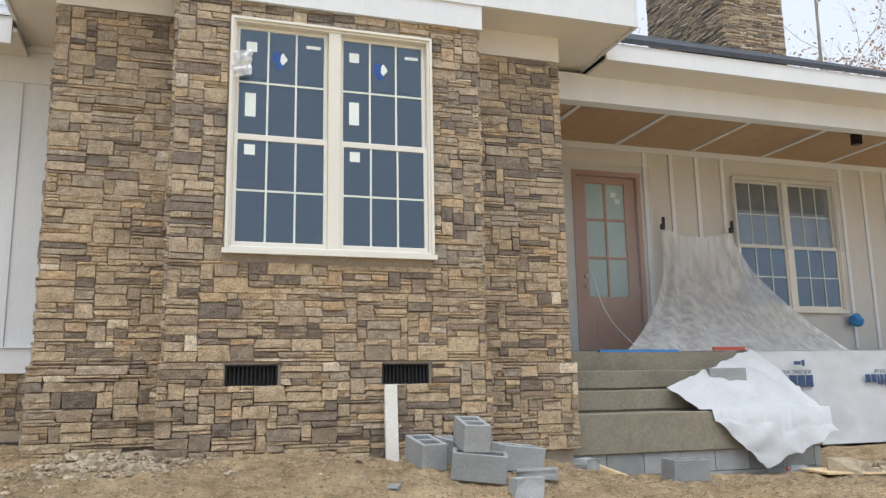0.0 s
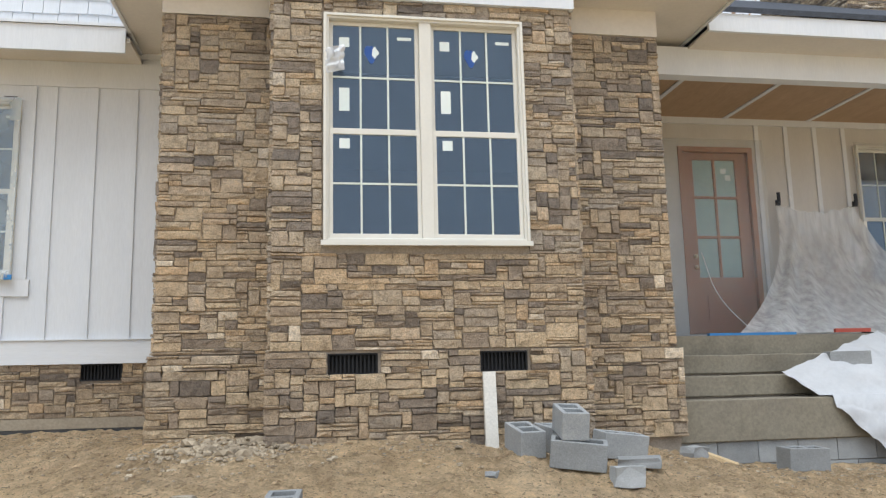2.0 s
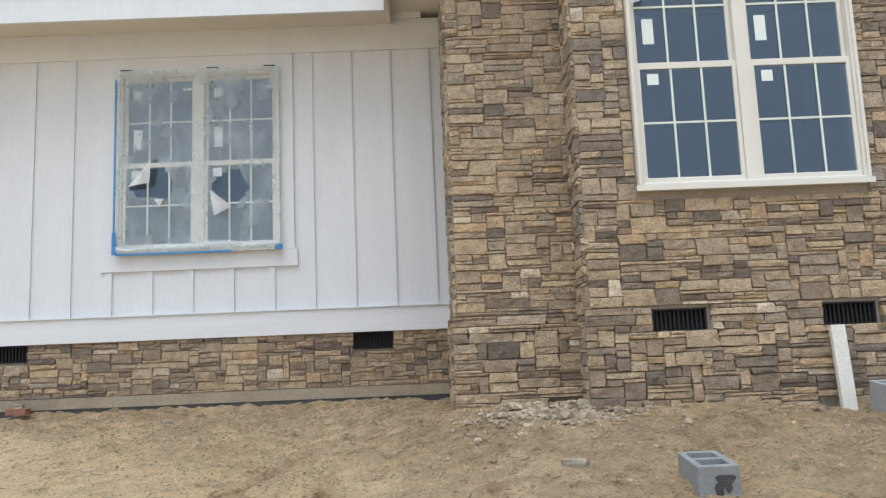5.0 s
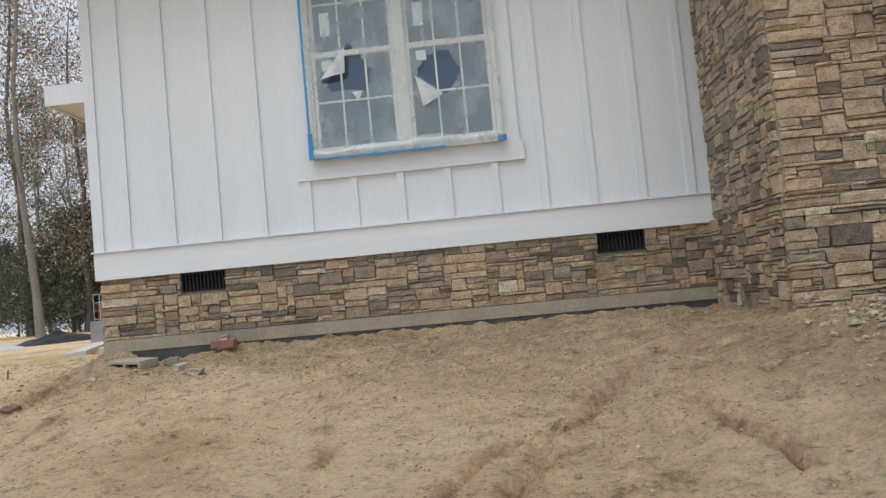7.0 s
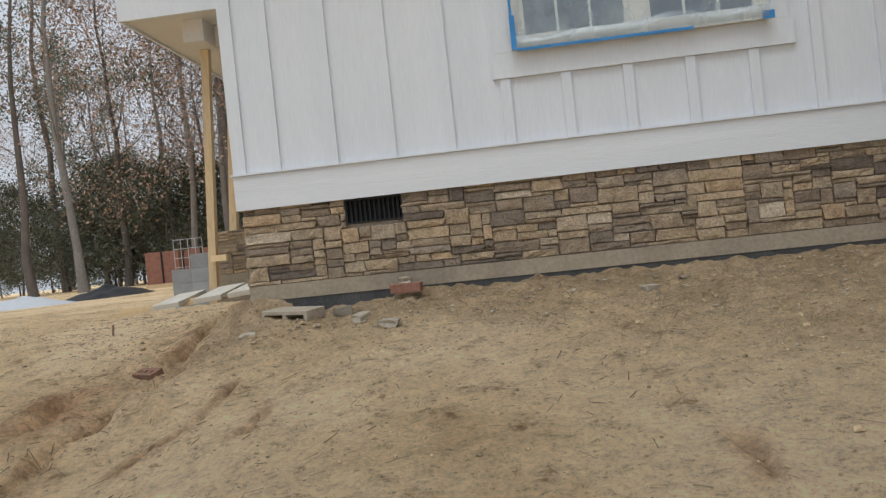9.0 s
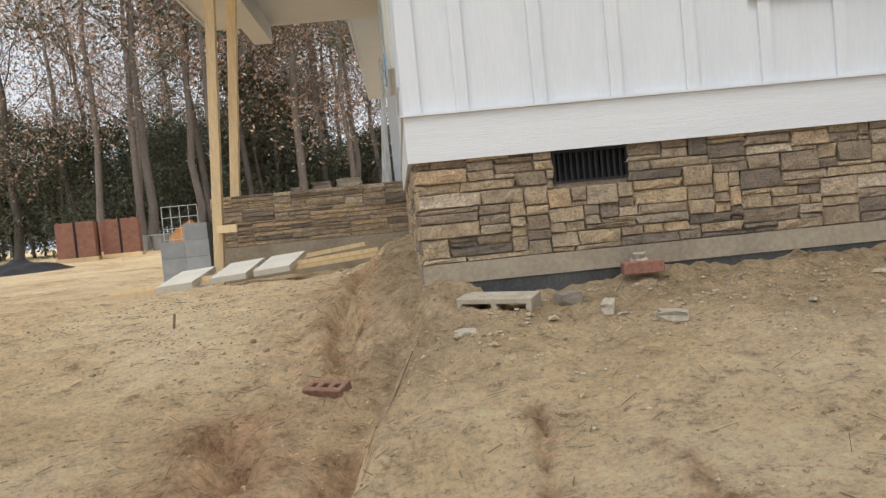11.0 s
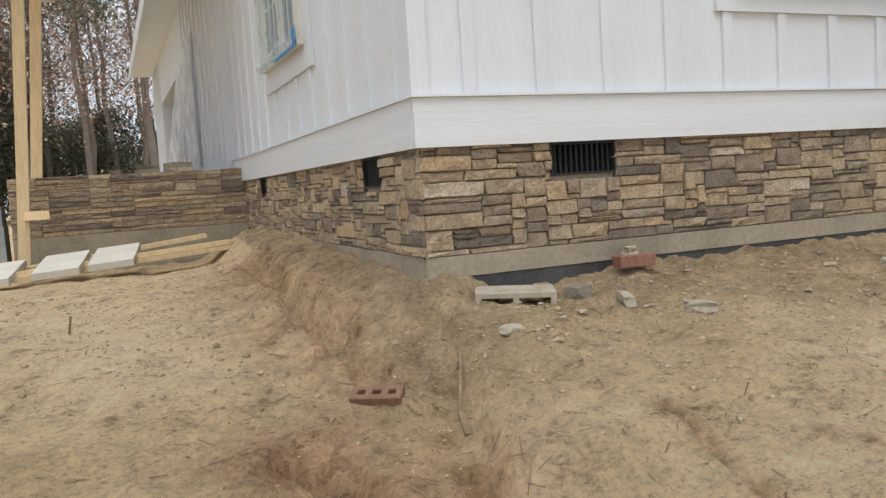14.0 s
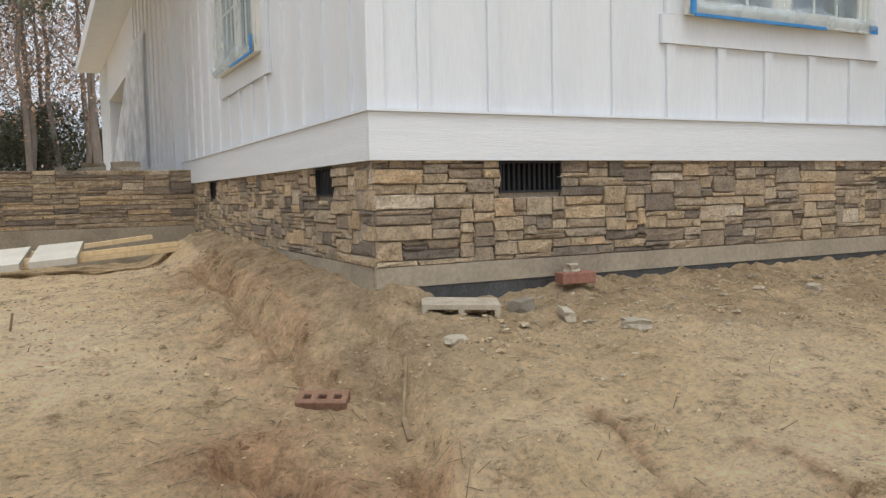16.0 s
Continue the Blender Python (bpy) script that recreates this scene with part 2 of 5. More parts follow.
def dirt_material():
    m = bpy.data.materials.new("sandy clay soil")
    m.use_nodes = True
    nt = m.node_tree
    b = nt.nodes["Principled BSDF"]
    broad = tex(nt, 0.7, 7, 0.62)
    mid = tex(nt, 5.5, 12, 0.80)
    fine = tex(nt, 42, 12, 0.88)
    c1 = ramp(nt, [(0.34, (0.58, 0.415, 0.23)), (0.47, (0.725, 0.55, 0.33)), (0.64, (0.83, 0.655, 0.43))])
    nt.links.new(broad, c1.inputs[0])
    c2 = ramp(nt, [(0.36, (0.52, 0.43, 0.35)), (0.44, (0.98, 0.97, 0.95)), (0.60, (1.22, 1.21, 1.19))])
    nt.links.new(mid, c2.inputs[0])
    c3 = ramp(nt, [(0.37, (0.40, 0.33, 0.27)), (0.45, (1.0, 0.99, 0.97)), (0.58, (1.32, 1.31, 1.28))])
    nt.links.new(fine, c3.inputs[0])
    streak = tex(nt, 14.0, 12, 0.82, (0.8, 1.2, 1.0))
    c4 = ramp(nt, [(0.37, (0.38, 0.29, 0.21)), (0.42, (0.98, 0.97, 0.96)), (0.62, (1.12, 1.11, 1.09))])
    nt.links.new(streak, c4.inputs[0])
    clay = nt.nodes.new("ShaderNodeAttribute")
    clay.attribute_name = "clay"
    torn = ramp(nt, [(0.36, (0.0, 0.0, 0.0)), (0.56, (1.0, 1.0, 1.0))])
    nt.links.new(tex(nt, 2.6, 8, 0.7), torn.inputs[0])
    red = nt.nodes.new("ShaderNodeMath")
    red.operation = "MULTIPLY"
    nt.links.new(clay.outputs["Fac"], red.inputs[0])
    nt.links.new(torn.outputs[0], red.inputs[1])
    earth = ramp(nt, [(0.35, (0.33, 0.19, 0.10)), (0.6, (0.60, 0.385, 0.225))])
    nt.links.new(mid, earth.inputs[0])
    soil = nt.nodes.new("ShaderNodeMixRGB")
    nt.links.new(red.outputs[0], soil.inputs[0])
    nt.links.new(c1.outputs[0], soil.inputs[1])
    nt.links.new(earth.outputs[0], soil.inputs[2])
    fresh = nt.nodes.new("ShaderNodeAttribute")
    fresh.attribute_name = "fresh"
    crumb = ramp(nt, [(0.34, (0.20, 0.138, 0.082)), (0.48, (0.37, 0.275, 0.172)), (0.64, (0.58, 0.455, 0.305))])
    nt.links.new(tex(nt, 7.0, 10, 0.75), crumb.inputs[0])
    patch = nt.nodes.new("ShaderNodeMath")
    patch.operation = "MULTIPLY"
    patch.inputs[1].default_value = 0.72
    nt.links.new(fresh.outputs["Fac"], patch.inputs[0])
    dug = mix(nt, "MIX", patch.outputs[0], soil.outputs[0], crumb.outputs[0])
    c = mix(nt, "MULTIPLY", 1.0, dug, c2.outputs[0])
    c = mix(nt, "MULTIPLY", 1.0, c, c3.outputs[0])
    c = mix(nt, "MULTIPLY", 1.0, c, c4.outputs[0])
    nt.links.new(c, b.inputs["Base Color"])
    b.inputs["Roughness"].default_value = 0.97
    rough_up = nt.nodes.new("ShaderNodeMath")
    nt.links.new(streak, rough_up.inputs[0])
    nt.links.new(fine, rough_up.inputs[1])
    add = nt.nodes.new("ShaderNodeMath")
    add.operation = "MULTIPLY_ADD"
    nt.links.new(mid, add.inputs[0])
    add.inputs[1].default_value = 2.0
    nt.links.new(rough_up.outputs[0], add.inputs[2])
    bp = nt.nodes.new("ShaderNodeBump")
    bp.inputs["Strength"].default_value, bp.inputs["Distance"].default_value = 1.0, 0.042
    nt.links.new(add.outputs[0], bp.inputs["Height"])
    nt.links.new(bp.outputs[0], b.inputs["Normal"])
    return m


dirt = dirt_material()

# ---- mesh helpers ----
def box(bm, x0, x1, y0, y1, z0, z1):
    v = [bm.verts.new(p) for p in ((x0, y0, z0), (x1, y0, z0), (x1, y1, z0), (x0, y1, z0), (x0, y0, z1), (x1, y0, z1), (x1, y1, z1), (x0, y1, z1))]
    for f in ((3, 2, 1, 0), (4, 5, 6, 7), (0, 1, 5, 4), (1, 2, 6, 5), (2, 3, 7, 6), (3, 0, 4, 7)):
        bm.faces.new([v[i] for i in f])
    return v


def soften(bm, w=0.004, seg=1):
    bmesh.ops.bevel(bm, geom=[e for e in bm.edges if e.calc_face_angle(0) > 0.6], offset=w, segments=seg, affect="EDGES", clamp_overlap=True)


def mesh_of(name, bm, mat):
    me = bpy.data.meshes.new(name)
    bm.normal_update()
    bm.to_mesh(me)
    bm.free()
    me.materials.append(mat)
    return me


def part(name, bm, mat, parent=None, label=""):
    ob = new(name, mesh_of(name, bm, mat))
    ob.parent = parent
    if label:
        tagged(ob, label)
    return ob


def piece(name, me, parent, at, rz=0.0):
    ob = new(name, me)
    ob.parent = parent
    ob.location = at
    ob.rotation_euler = (0, 0, rz)
    return ob


def thing(name, at, label, category, group="", rz=0.0):
    e = new(name)
    e.empty_display_size = 0.1
    e.location = at
    e.rotation_euler = (0, 0, radians(rz))
    return tagged(e, label, category, group)


def bar(name, dims, mat, parent, bevel=0.004, label=""):
    bm = bmesh.new()
    box(bm, *dims)
    if bevel:
        soften(bm, bevel)
    return part(name, bm, mat, parent, label)


def setting(name, bm, mat, label, category):
    return tagged(part(name, bm, mat), label, category, kind="structure")


def holed(bm, axis, us, zs, empty, d0, d1, flip=1):
    """A wall of thickness d0..d1 over the grid us x zs, with the cells for which empty(u, z) is true left open; outer faces only."""
    us, zs = sorted(set(us)), sorted(set(zs))
    full = {(i, j) for i in range(len(us) - 1) for j in range(len(zs) - 1) if not empty((us[i] + us[i + 1]) / 2, (zs[j] + zs[j + 1]) / 2)}
    cache = {}

    def v(i, d, j):
        k = (i, d, j)
        if k not in cache:
            dd = d1 if d else d0
            cache[k] = bm.verts.new((us[i], dd, zs[j]) if axis == "x" else (dd, us[i], zs[j]))
        return cache[k]
    for i, j in full:
        bm.faces.new((v(i, 0, j), v(i + 1, 0, j), v(i + 1, 0, j + 1), v(i, 0, j + 1)))
        bm.faces.new((v(i, 1, j), v(i, 1, j + 1), v(i + 1, 1, j + 1), v(i + 1, 1, j)))
        if (i - 1, j) not in full:
            bm.faces.new((v(i, 0, j), v(i, 0, j + 1), v(i, 1, j + 1), v(i, 1, j)))
        if (i + 1, j) not in full:
            bm.faces.new((v(i + 1, 0, j), v(i + 1, 1, j), v(i + 1, 1, j + 1), v(i + 1, 0, j + 1)))
        if (i, j - 1) not in full:
            bm.faces.new((v(i, 0, j), v(i, 1, j), v(i + 1, 1, j), v(i + 1, 0, j)))
        if (i, j + 1) not in full:
            bm.faces.new((v(i, 0, j + 1), v(i + 1, 0, j + 1), v(i + 1, 1, j + 1), v(i, 1, j + 1)))
    bmesh.ops.recalc_face_normals(bm, faces=bm.faces)


# ---- the ground ----
YARD = 0.77


def smooth(a, b, x):
    t = min(1, max(0, (x - a) / (b - a)))
    return t * t * (3 - 2 * t)


def seg_dist(x, y, line):
    best = 9.0
    for (ax, ay), (bx, by) in zip(line, line[1:]):
        dx, dy = bx - ax, by - ay
        t = min(1, max(0, ((x - ax) * dx + (y - ay) * dy) / (dx * dx + dy * dy)))
        best = min(best, math.hypot(x - ax - t * dx, y - ay - t * dy))
    return best


RILLS = [([(-7.08, 10.9), (-7.10, 10.3), (-7.13, 9.69), (-7.18, 9.08), (-7.14, 8.5), (-7.12, 8.0)], 0.07, 0.13),
         ([(-7.53, 7.40), (-7.50, 7.22), (-7.44, 7.06)], 0.085, 0.15),
         ([(-6.39, 7.06), (-6.40, 6.92), (-6.42, 6.76), (-6.46, 6.56), (-6.6, 6.2)], 0.020, 0.04),
         ([(-7.05, 7.12), (-7.13, 6.89), (-7.15, 6.62), (-7.10, 6.33), (-7.2, 5.9)], 0.05, 0.09),
         ([(-6.10, 6.66), (-6.05, 6.48), (-6.07, 6.33), (-6.11, 6.22)], 0.018, 0.03),
         ([(-2.13, 6.76), (-2.52, 6.76), (-2.78, 6.2), (-3.07, 5.70), (-3.21, 5.58), (-3.21, 5.32), (-3.35, 5.06), (-3.4, 4.6)], 0.035, 0.06),
         ([(-3.14, 5.77), (-3.30, 5.55), (-3.47, 5.50), (-3.58, 5.25), (-3.65, 5.0)], 0.028, 0.045),
         ([(-4.25, 5.78), (-4.26, 5.6), (-4.27, 5.45)], 0.025, 0.035),
         ([(-2.42, 5.80), (-2.38, 5.35), (-2.28, 5.12), (-2.28, 4.85)], 0.028, 0.05),
         ([(-1.45, 4.75), (-1.50, 4.5), (-1.55, 4.25)], 0.028, 0.04)]


def base(x, y):
    """The broad lie of the soil, before its small relief."""
    edge = 8.3 - 1.85 * smooth(-3.2, -1.0, x) - 0.6 * smooth(2.4, 3.4, x)
    z = 0.745 + 0.055 * smooth(-2.4, -0.8, x) - 0.145 * smooth(0.3, 2.4, x) - 0.24 * smooth(2.3, 3.6, x) - 0.05 * smooth(3.4, 5.0, x)
    d = edge - y
    z -= 0.145 * min(max(d, 0), 9) + 0.04 * max(0, min(d - 9, 40))
    if y < 9.2:
        z += (0.07 + 0.04 * smooth(-5.7, -6.4, x)) * math.exp(-max(0, 8.33 - y) / 0.17) * (1 - smooth(-2.4, -1.2, x)) * smooth(-7.0, -6.7, x)
    side = 0.65 + (0.04 * min(y - 9, 3.4) if y > 9 else -0.145 * min(9 - y, 9)) - 0.03 * min(4, max(0, -7.2 - x))
    t = smooth(-5.6, -7.1, x) if y < 8.4 else 1.0 if x < -6.4 else 0.0
    z += (side - z) * t
    # soil banked against the side wall, falling away at the corner
    bank = 0.22 * math.exp(-(max(0, -6.72 - x) / 0.38) ** 2) * smooth(8.1, 8.7, y) * (1 - smooth(12.5, 13.2, y))
    z += bank if x < -6.4 else 0.0
    z += 0.13 * math.exp(-((x + 6.68) / 0.26) ** 2 - ((y - 8.30) / 0.26) ** 2)
    z += 0.06 * math.exp(-((x - 1.5) / 0.6) ** 2 - ((y - 5.7) / 0.4) ** 2)
    z += 0.16 * smooth(5.9, 6.4, x) * smooth(6.3, 7.2, y)
    return z


def turned(x, y):
    """How far the soil is freshly turned and crumbly: along the walls and round the trench at the corner."""
    wall = 8.3 - 1.85 * smooth(-2.4, -1.4, x)
    near = math.exp(-(max(0, wall - y) / (0.8 + 1.7 * smooth(-5.5, -2.2, x))) ** 2)
    pit = math.exp(-((x + 7.0) / 0.45) ** 2) * smooth(7.2, 7.8, y) * (1 - smooth(10.5, 12.0, y)) * 0.4
    return min(1.0, max(near if x > -7.0 else 0, pit) * (1 + 0.7 * noise.noise((x * 1.7, y * 1.7, 11.0))))


def lie(x, y):
    """The height of the bare soil."""
    z = base(x, y)
    far = max(0, math.hypot(x + 3, y - 6) - 16)
    z += (0.85 - z) * smooth(0, 14, far)
    if far < 10:
        z += 0.020 * noise.noise((x * 0.9, y * 0.9, 3.1)) + 0.020 * noise.noise((x * 2.7, y * 2.7, 7.7)) + 0.014 * noise.noise((x * 6.5, y * 6.5, 1.7)) + 0.010 * abs(noise.noise((x * 5.0, y * 7.5, 12.3)))
        z += (0.55 + turned(x, y)) * (0.024 * max(0, noise.noise((x * 11, y * 11, 4.2))) - 0.012 * max(0, noise.noise((x * 8.5, y * 8.5, 9.2))))
        bank = math.exp(-((x + 7.1) / 0.55) ** 2) * smooth(6.2, 7.0, y) * (1 - smooth(9.5, 11.0, y))
        z += bank * (0.030 * noise.noise((x * 4, y * 4, 6.1)) + 0.030 * abs(noise.noise((x * 9, y * 9, 8.1))) + 0.016 * noise.noise((x * 22, y * 22, 3.1)))
        z -= 0.10 * smooth(11.5, 12.05, y) * (1 - smooth(16, 19, y)) * smooth(-6.98, -7.3, x) * smooth(-11.5, -10.0, x)
        z += (0.010 + 0.014 * turned(x, y)) * noise.noise((x * 19, y * 19, 6.6))
        if 6.5 < y < 8.5 and -7.5 < x < -5.5:
            # a low scarp that runs down from the corner of the house
            edge = -6.74 - 0.19 * (8.2 - y) + 0.05 * noise.noise((0.3, y * 5, 2.0)) + 0.03 * noise.noise((x * 14, y * 14, 2.0))
            fade = smooth(6.6, 7.0, y) * (1 - smooth(8.0, 8.4, y))
            z += fade * (0.11 * smooth(edge - 0.05, edge + 0.05, x) * (1 - smooth(edge + 0.2, edge + 0.9, x)) - 0.03 * math.exp(-((x - edge + 0.12) / 0.14) ** 2))
        for line, w, deep in RILLS:
            q = seg_dist(x + 0.06 * noise.noise((x * 3, y * 3, 9)), y, line) + 0.6 * w * noise.noise((x * 13, y * 13, 5.5))
            if q < 4 * w:
                z -= deep * (0.7 + 0.6 * noise.noise((x * 7, y * 7, 2.2))) * math.exp(-(q / w) ** 4) - 0.2 * deep * math.exp(-((q - 2 * w) / w) ** 2)
    return z


def ground_sheet():
    def steps(lo, hi, fine):
        a = list(np.arange(lo, hi, fine))
        out, s = [lo], fine
        while out[-1] > -1500:
            s *= 1.35
            out.append(out[-1] - s)
        left = out[:0:-1]
        out, s = [hi], fine
        while out[-1] < 1500:
            s *= 1.35
            out.append(out[-1] + s)
        return left + a + out
    xs, ys = steps(-11.5, 5.5, 0.036), steps(1.5, 12.8, 0.034)
    verts = [(x, y, lie(x, y)) for y in ys for x in xs]
    n = len(xs)
    faces = [(j * n + i, j * n + i + 1, (j + 1) * n + i + 1, (j + 1) * n + i) for j in range(len(ys) - 1) for i in range(n - 1)]
    me = bpy.data.meshes.new("ground")
    me.from_pydata(verts, [], faces)
    me.materials.append(dirt)
    me.shade_smooth()
    # red clay laid bare where water has cut the sand
    clay = me.attributes.new("clay", "FLOAT", "POINT")
    shown = [0.0] * len(verts)
    for i, (x, y, z) in enumerate(verts):
        if -12 < x < 4 and 2 < y < 12.5:
            shown[i] = min(1.0, max(math.exp(-(seg_dist(x, y, line) / (5.0 * w if k < 2 else 2.2 * w)) ** 2) for k, (line, w, deep) in enumerate(RILLS)))
    clay.data.foreach_set("value", shown)
    # damp, darker earth where the soil was dug over by the walls
    fresh = me.attributes.new("fresh", "FLOAT", "POINT")
    fresh.data.foreach_set("value", [turned(x, y) if -12 < x < 9 and 2 < y < 12.5 else 0.0 for x, y, z in verts])
    return tagged(new("ground", me), "bare sandy clay soil with rills, clods and ruts", "ground", kind="structure")


ground = ground_sheet()

# ---- stone facing ----
STONES = {}


def stone_mesh(w, h, var, mat):
    """A split stone, w x h on the wall, its back at y = 0 and its rough face towards -y."""
    key = (w, h, var, mat.name)
    if key in STONES:
        return STONES[key]
    rnd = random.Random(hash((round(w * 1000), round(h * 1000), var)))
    bm = bmesh.new()
    W, H = w / 2 - 0.0008, h / 2 - 0.0004
    nx = 4 if w > 0.22 else 3 if w > 0.13 else 2
    prd = rnd.uniform(0.014, 0.031)
    tip, turn = rnd.uniform(-0.004, 0.004), rnd.uniform(-0.006, 0.006)
    jit = lambda a: rnd.uniform(-a, a)
    cols = [-1 + 2 * i / nx for i in range(nx + 1)]
    rim = [(c, -1) for c in cols] + [(c, 1) for c in cols[::-1]]
    slant = [jit(min(0.010, w * 0.05)) for _ in (0, 1)]
    ring = []
    for c, s in rim:
        end = abs(c) > 0.99
        x = c * W + (slant[0 if c < 0 else 1] * s if end else jit(0.01)) - (abs(jit(0.004)) * c if end else 0)
        z = s * H - s * (abs(jit(min(0.005, h * 0.09))) if not end else rnd.uniform(0, min(0.006, h * 0.10)))
        ring.append((x, z))
    back, edge, face = [], [], []
    for x, z in ring:
        out = prd + tip * z / max(H, 0.01) + turn * x / max(W, 0.03)
        back.append(bm.verts.new((x, 0.02, z)))
        edge.append(bm.verts.new((x + jit(0.002), -out * rnd.uniform(0.6, 0.9), z)))
        face.append(bm.verts.new((x * (1 - rnd.uniform(0.002, 0.009) / max(W, 0.02)), -out - jit(0.004), z * (1 - rnd.uniform(0.0015, 0.006) / max(H, 0.012)))))
    k = len(rim)
    for i in range(k):
        j = (i + 1) % k
        bm.faces.new((back[i], back[j], edge[j], edge[i]))
        bm.faces.new((edge[i], edge[j], face[j], face[i]))
    spine = [bm.verts.new((cols[i] * W * 0.98 + jit(0.008), -prd - rnd.uniform(-0.004, 0.008), jit(H * 0.35))) for i in range(1, nx)]
    low, high = face[:nx + 1], face[:nx:-1]
    mids = [None] + spine + [None]
    for i in range(nx):
        a, b = mids[i], mids[i + 1]
        bm.faces.new([q for q in (low[i], low[i + 1], b, a) if q is not None])
        bm.faces.new([q for q in (a, b, high[i + 1], high[i]) if q is not None])
    bm.faces.new((low[0], spine[0], high[0]))
    bm.faces.new((low[-1], high[-1], spine[-1]))
    bmesh.ops.recalc_face_normals(bm, faces=bm.faces)
    STONES[key] = mesh_of("stone", bm, mat)
    return STONES[key]


def lay(width, height, holes, rnd, ux=0.02, uz=0.025, wide=(4, 19), tall=(1, 1, 1, 2, 2, 2, 2, 3, 3, 4, 5)):
    """Random ashlar: rectangles (x, z, w, h) that fill width x height around the holes (x0, x1, z0, z1)."""
    nx, nz = round(width / ux), round(height / uz)
    used = np.zeros((nz, nx), bool)
    for x0, x1, z0, z1 in holes:
        used[max(0, round(z0 / uz)):max(0, round(z1 / uz)), max(0, round(x0 / ux)):max(0, round(x1 / ux))] = True
    out = []
    for j in range(nz):
        i = 0
        while i < nx:
            if used[j, i]:
                i += 1
                continue
            run = 1
            while i + run < nx and not used[j, i + run]:
                run += 1
            h = rnd.choice(tall)
            w = rnd.randint(*wide) if h < 4 else rnd.randint(wide[0], max(wide[0] + 2, wide[1] - 6))
            if run - w < wide[0] - 1:
                w = run if run <= wide[1] else run // 2
            w = min(w, run)
            h = min(h, nz - j)
            while h > 1 and used[j:j + h, i:i + w].any():
                h -= 1
            if w <= 4:
                h = max(h, 1)
            used[j:j + h, i:i + w] = True
            out.append((i * ux, j * uz, w * ux, h * uz))
            i += w
    return out


def face_stones(wall, origin, rz, width, height, holes=(), seed=1, mat=None, joined=None, limit=300, **kw):
    """Stones over a wall's face: the lowest are parts of the wall, those past the limit one joined part."""
    mat, joined = mat or stone_piece, joined or stone_joined
    rnd = random.Random(seed)
    rects = lay(width, height, holes, rnd, **kw)
    m = Matrix.Translation(origin) @ Matrix.Rotation(radians(rz), 4, "Z")
    rest = bmesh.new()
    for n, (x, z, w, h) in enumerate(rects):
        at = m @ Vector((x + w / 2, 0, z + h / 2))
        skew = rnd.uniform(-1, 1) * min(0.02, 0.0025 / w)
        if n < limit:
            ob = piece("stone", stone_mesh(round(w, 3), round(h, 3), rnd.randint(0, 4), mat), wall, at, radians(rz))
            ob.rotation_euler = (0, skew, radians(rz))
        else:
            me = stone_mesh(round(w, 3), round(h, 3), rnd.randint(0, 4), mat)
            have = len(rest.verts)
            rest.from_mesh(me)
            rest.verts.ensure_lookup_table()
            t = Matrix.Translation(at) @ Matrix.Rotation(radians(rz), 4, "Z") @ Matrix.Rotation(skew, 4, "Y")
            for v in rest.verts[have:]:
                v.co = t @ v.co
    if len(rest.verts):
        tagged(part("upper_stones", rest, joined, wall), kind="stuff")
    else:
        rest.free()


# ---- levels of the house ----
LEDGE, SKIRT_TOP, HEAD, STONE_TOP = 1.463, 1.693, 4.12, 4.42
XC, YA = -6.73, 8.33            # the corner of the white wing
XP0, XP1, YP = -1.54, 2.95, 6.79  # the stone front
XB0, XB1, YB = -0.60, 1.96, 6.38  # its bay

W1 = (-0.19, 1.51, 2.32, 4.28)
W2 = (-4.77, -3.18, 2.295, 4.12)


def vent(x, y, z0, rz=0.0, w=0.39, h=0.165, open_vent=False):
    v = thing("foundation_vent", (x, y, z0), "black plastic louvred crawl-space vent set in the stone", "vent", "foundation vents", rz)
    bm = bmesh.new()
    holed(bm, "x", [-w / 2, -w / 2 + 0.012, w / 2 - 0.012, w / 2], [0, 0.012, h - 0.012, h], lambda a, b: abs(a) < w / 2 - 0.012 and 0.012 < b < h - 0.012, 0.0, 0.05)
    part("vent_frame", bm, vent_mat, v)
    bar("backing", (-w / 2, w / 2, 0.052, 0.06, 0, h), vent_mat, v, 0)
    n = 11
    for i in range(n):
        a = -w / 2 + 0.02 + (w - 0.04) * (i + 0.5) / n
        bm = bmesh.new()
        box(bm, a - 0.006, a + 0.006, 0.022, 0.048, 0.012, h - 0.012)
        part("slat", bm, vent_mat, v)
    return v


# walls behind the stone
def bay_open(x, z):
    return W1[0] < x < W1[1] and W1[2] < z < W1[3]


VB = [(-0.154, 0.242), (1.071, 1.462)]
bm = bmesh.new()
holed(bm, "x", [XB0, *W1[:2], *VB[0], *VB[1], XB1], [0.3, 1.30, 1.46, *W1[2:], 4.43],
      lambda x, z: bay_open(x, z) or (1.30 < z < 1.46 and any(a < x < b for a, b in VB)), YB, YB + 0.2)
bay = setting("wall_bay", bm, mortar, "bay wall faced with brown ledge stone", "wall")
bm = bmesh.new()
holed(bm, "x", [XP0, XB0], [0.3, STONE_TOP], lambda x, z: False, YP, YP + 0.2)
pier_l = setting("wall_pier_west", bm, mortar, "wall pier faced with brown ledge stone", "wall")
bm = bmesh.new()
holed(bm, "x", [XB1, XP1], [0.3, STONE_TOP], lambda x, z: False, YP, YP + 0.2)
pier_r = setting("wall_pier_east", bm, mortar, "wall pier faced with brown ledge stone", "wall")
bm = bmesh.new()
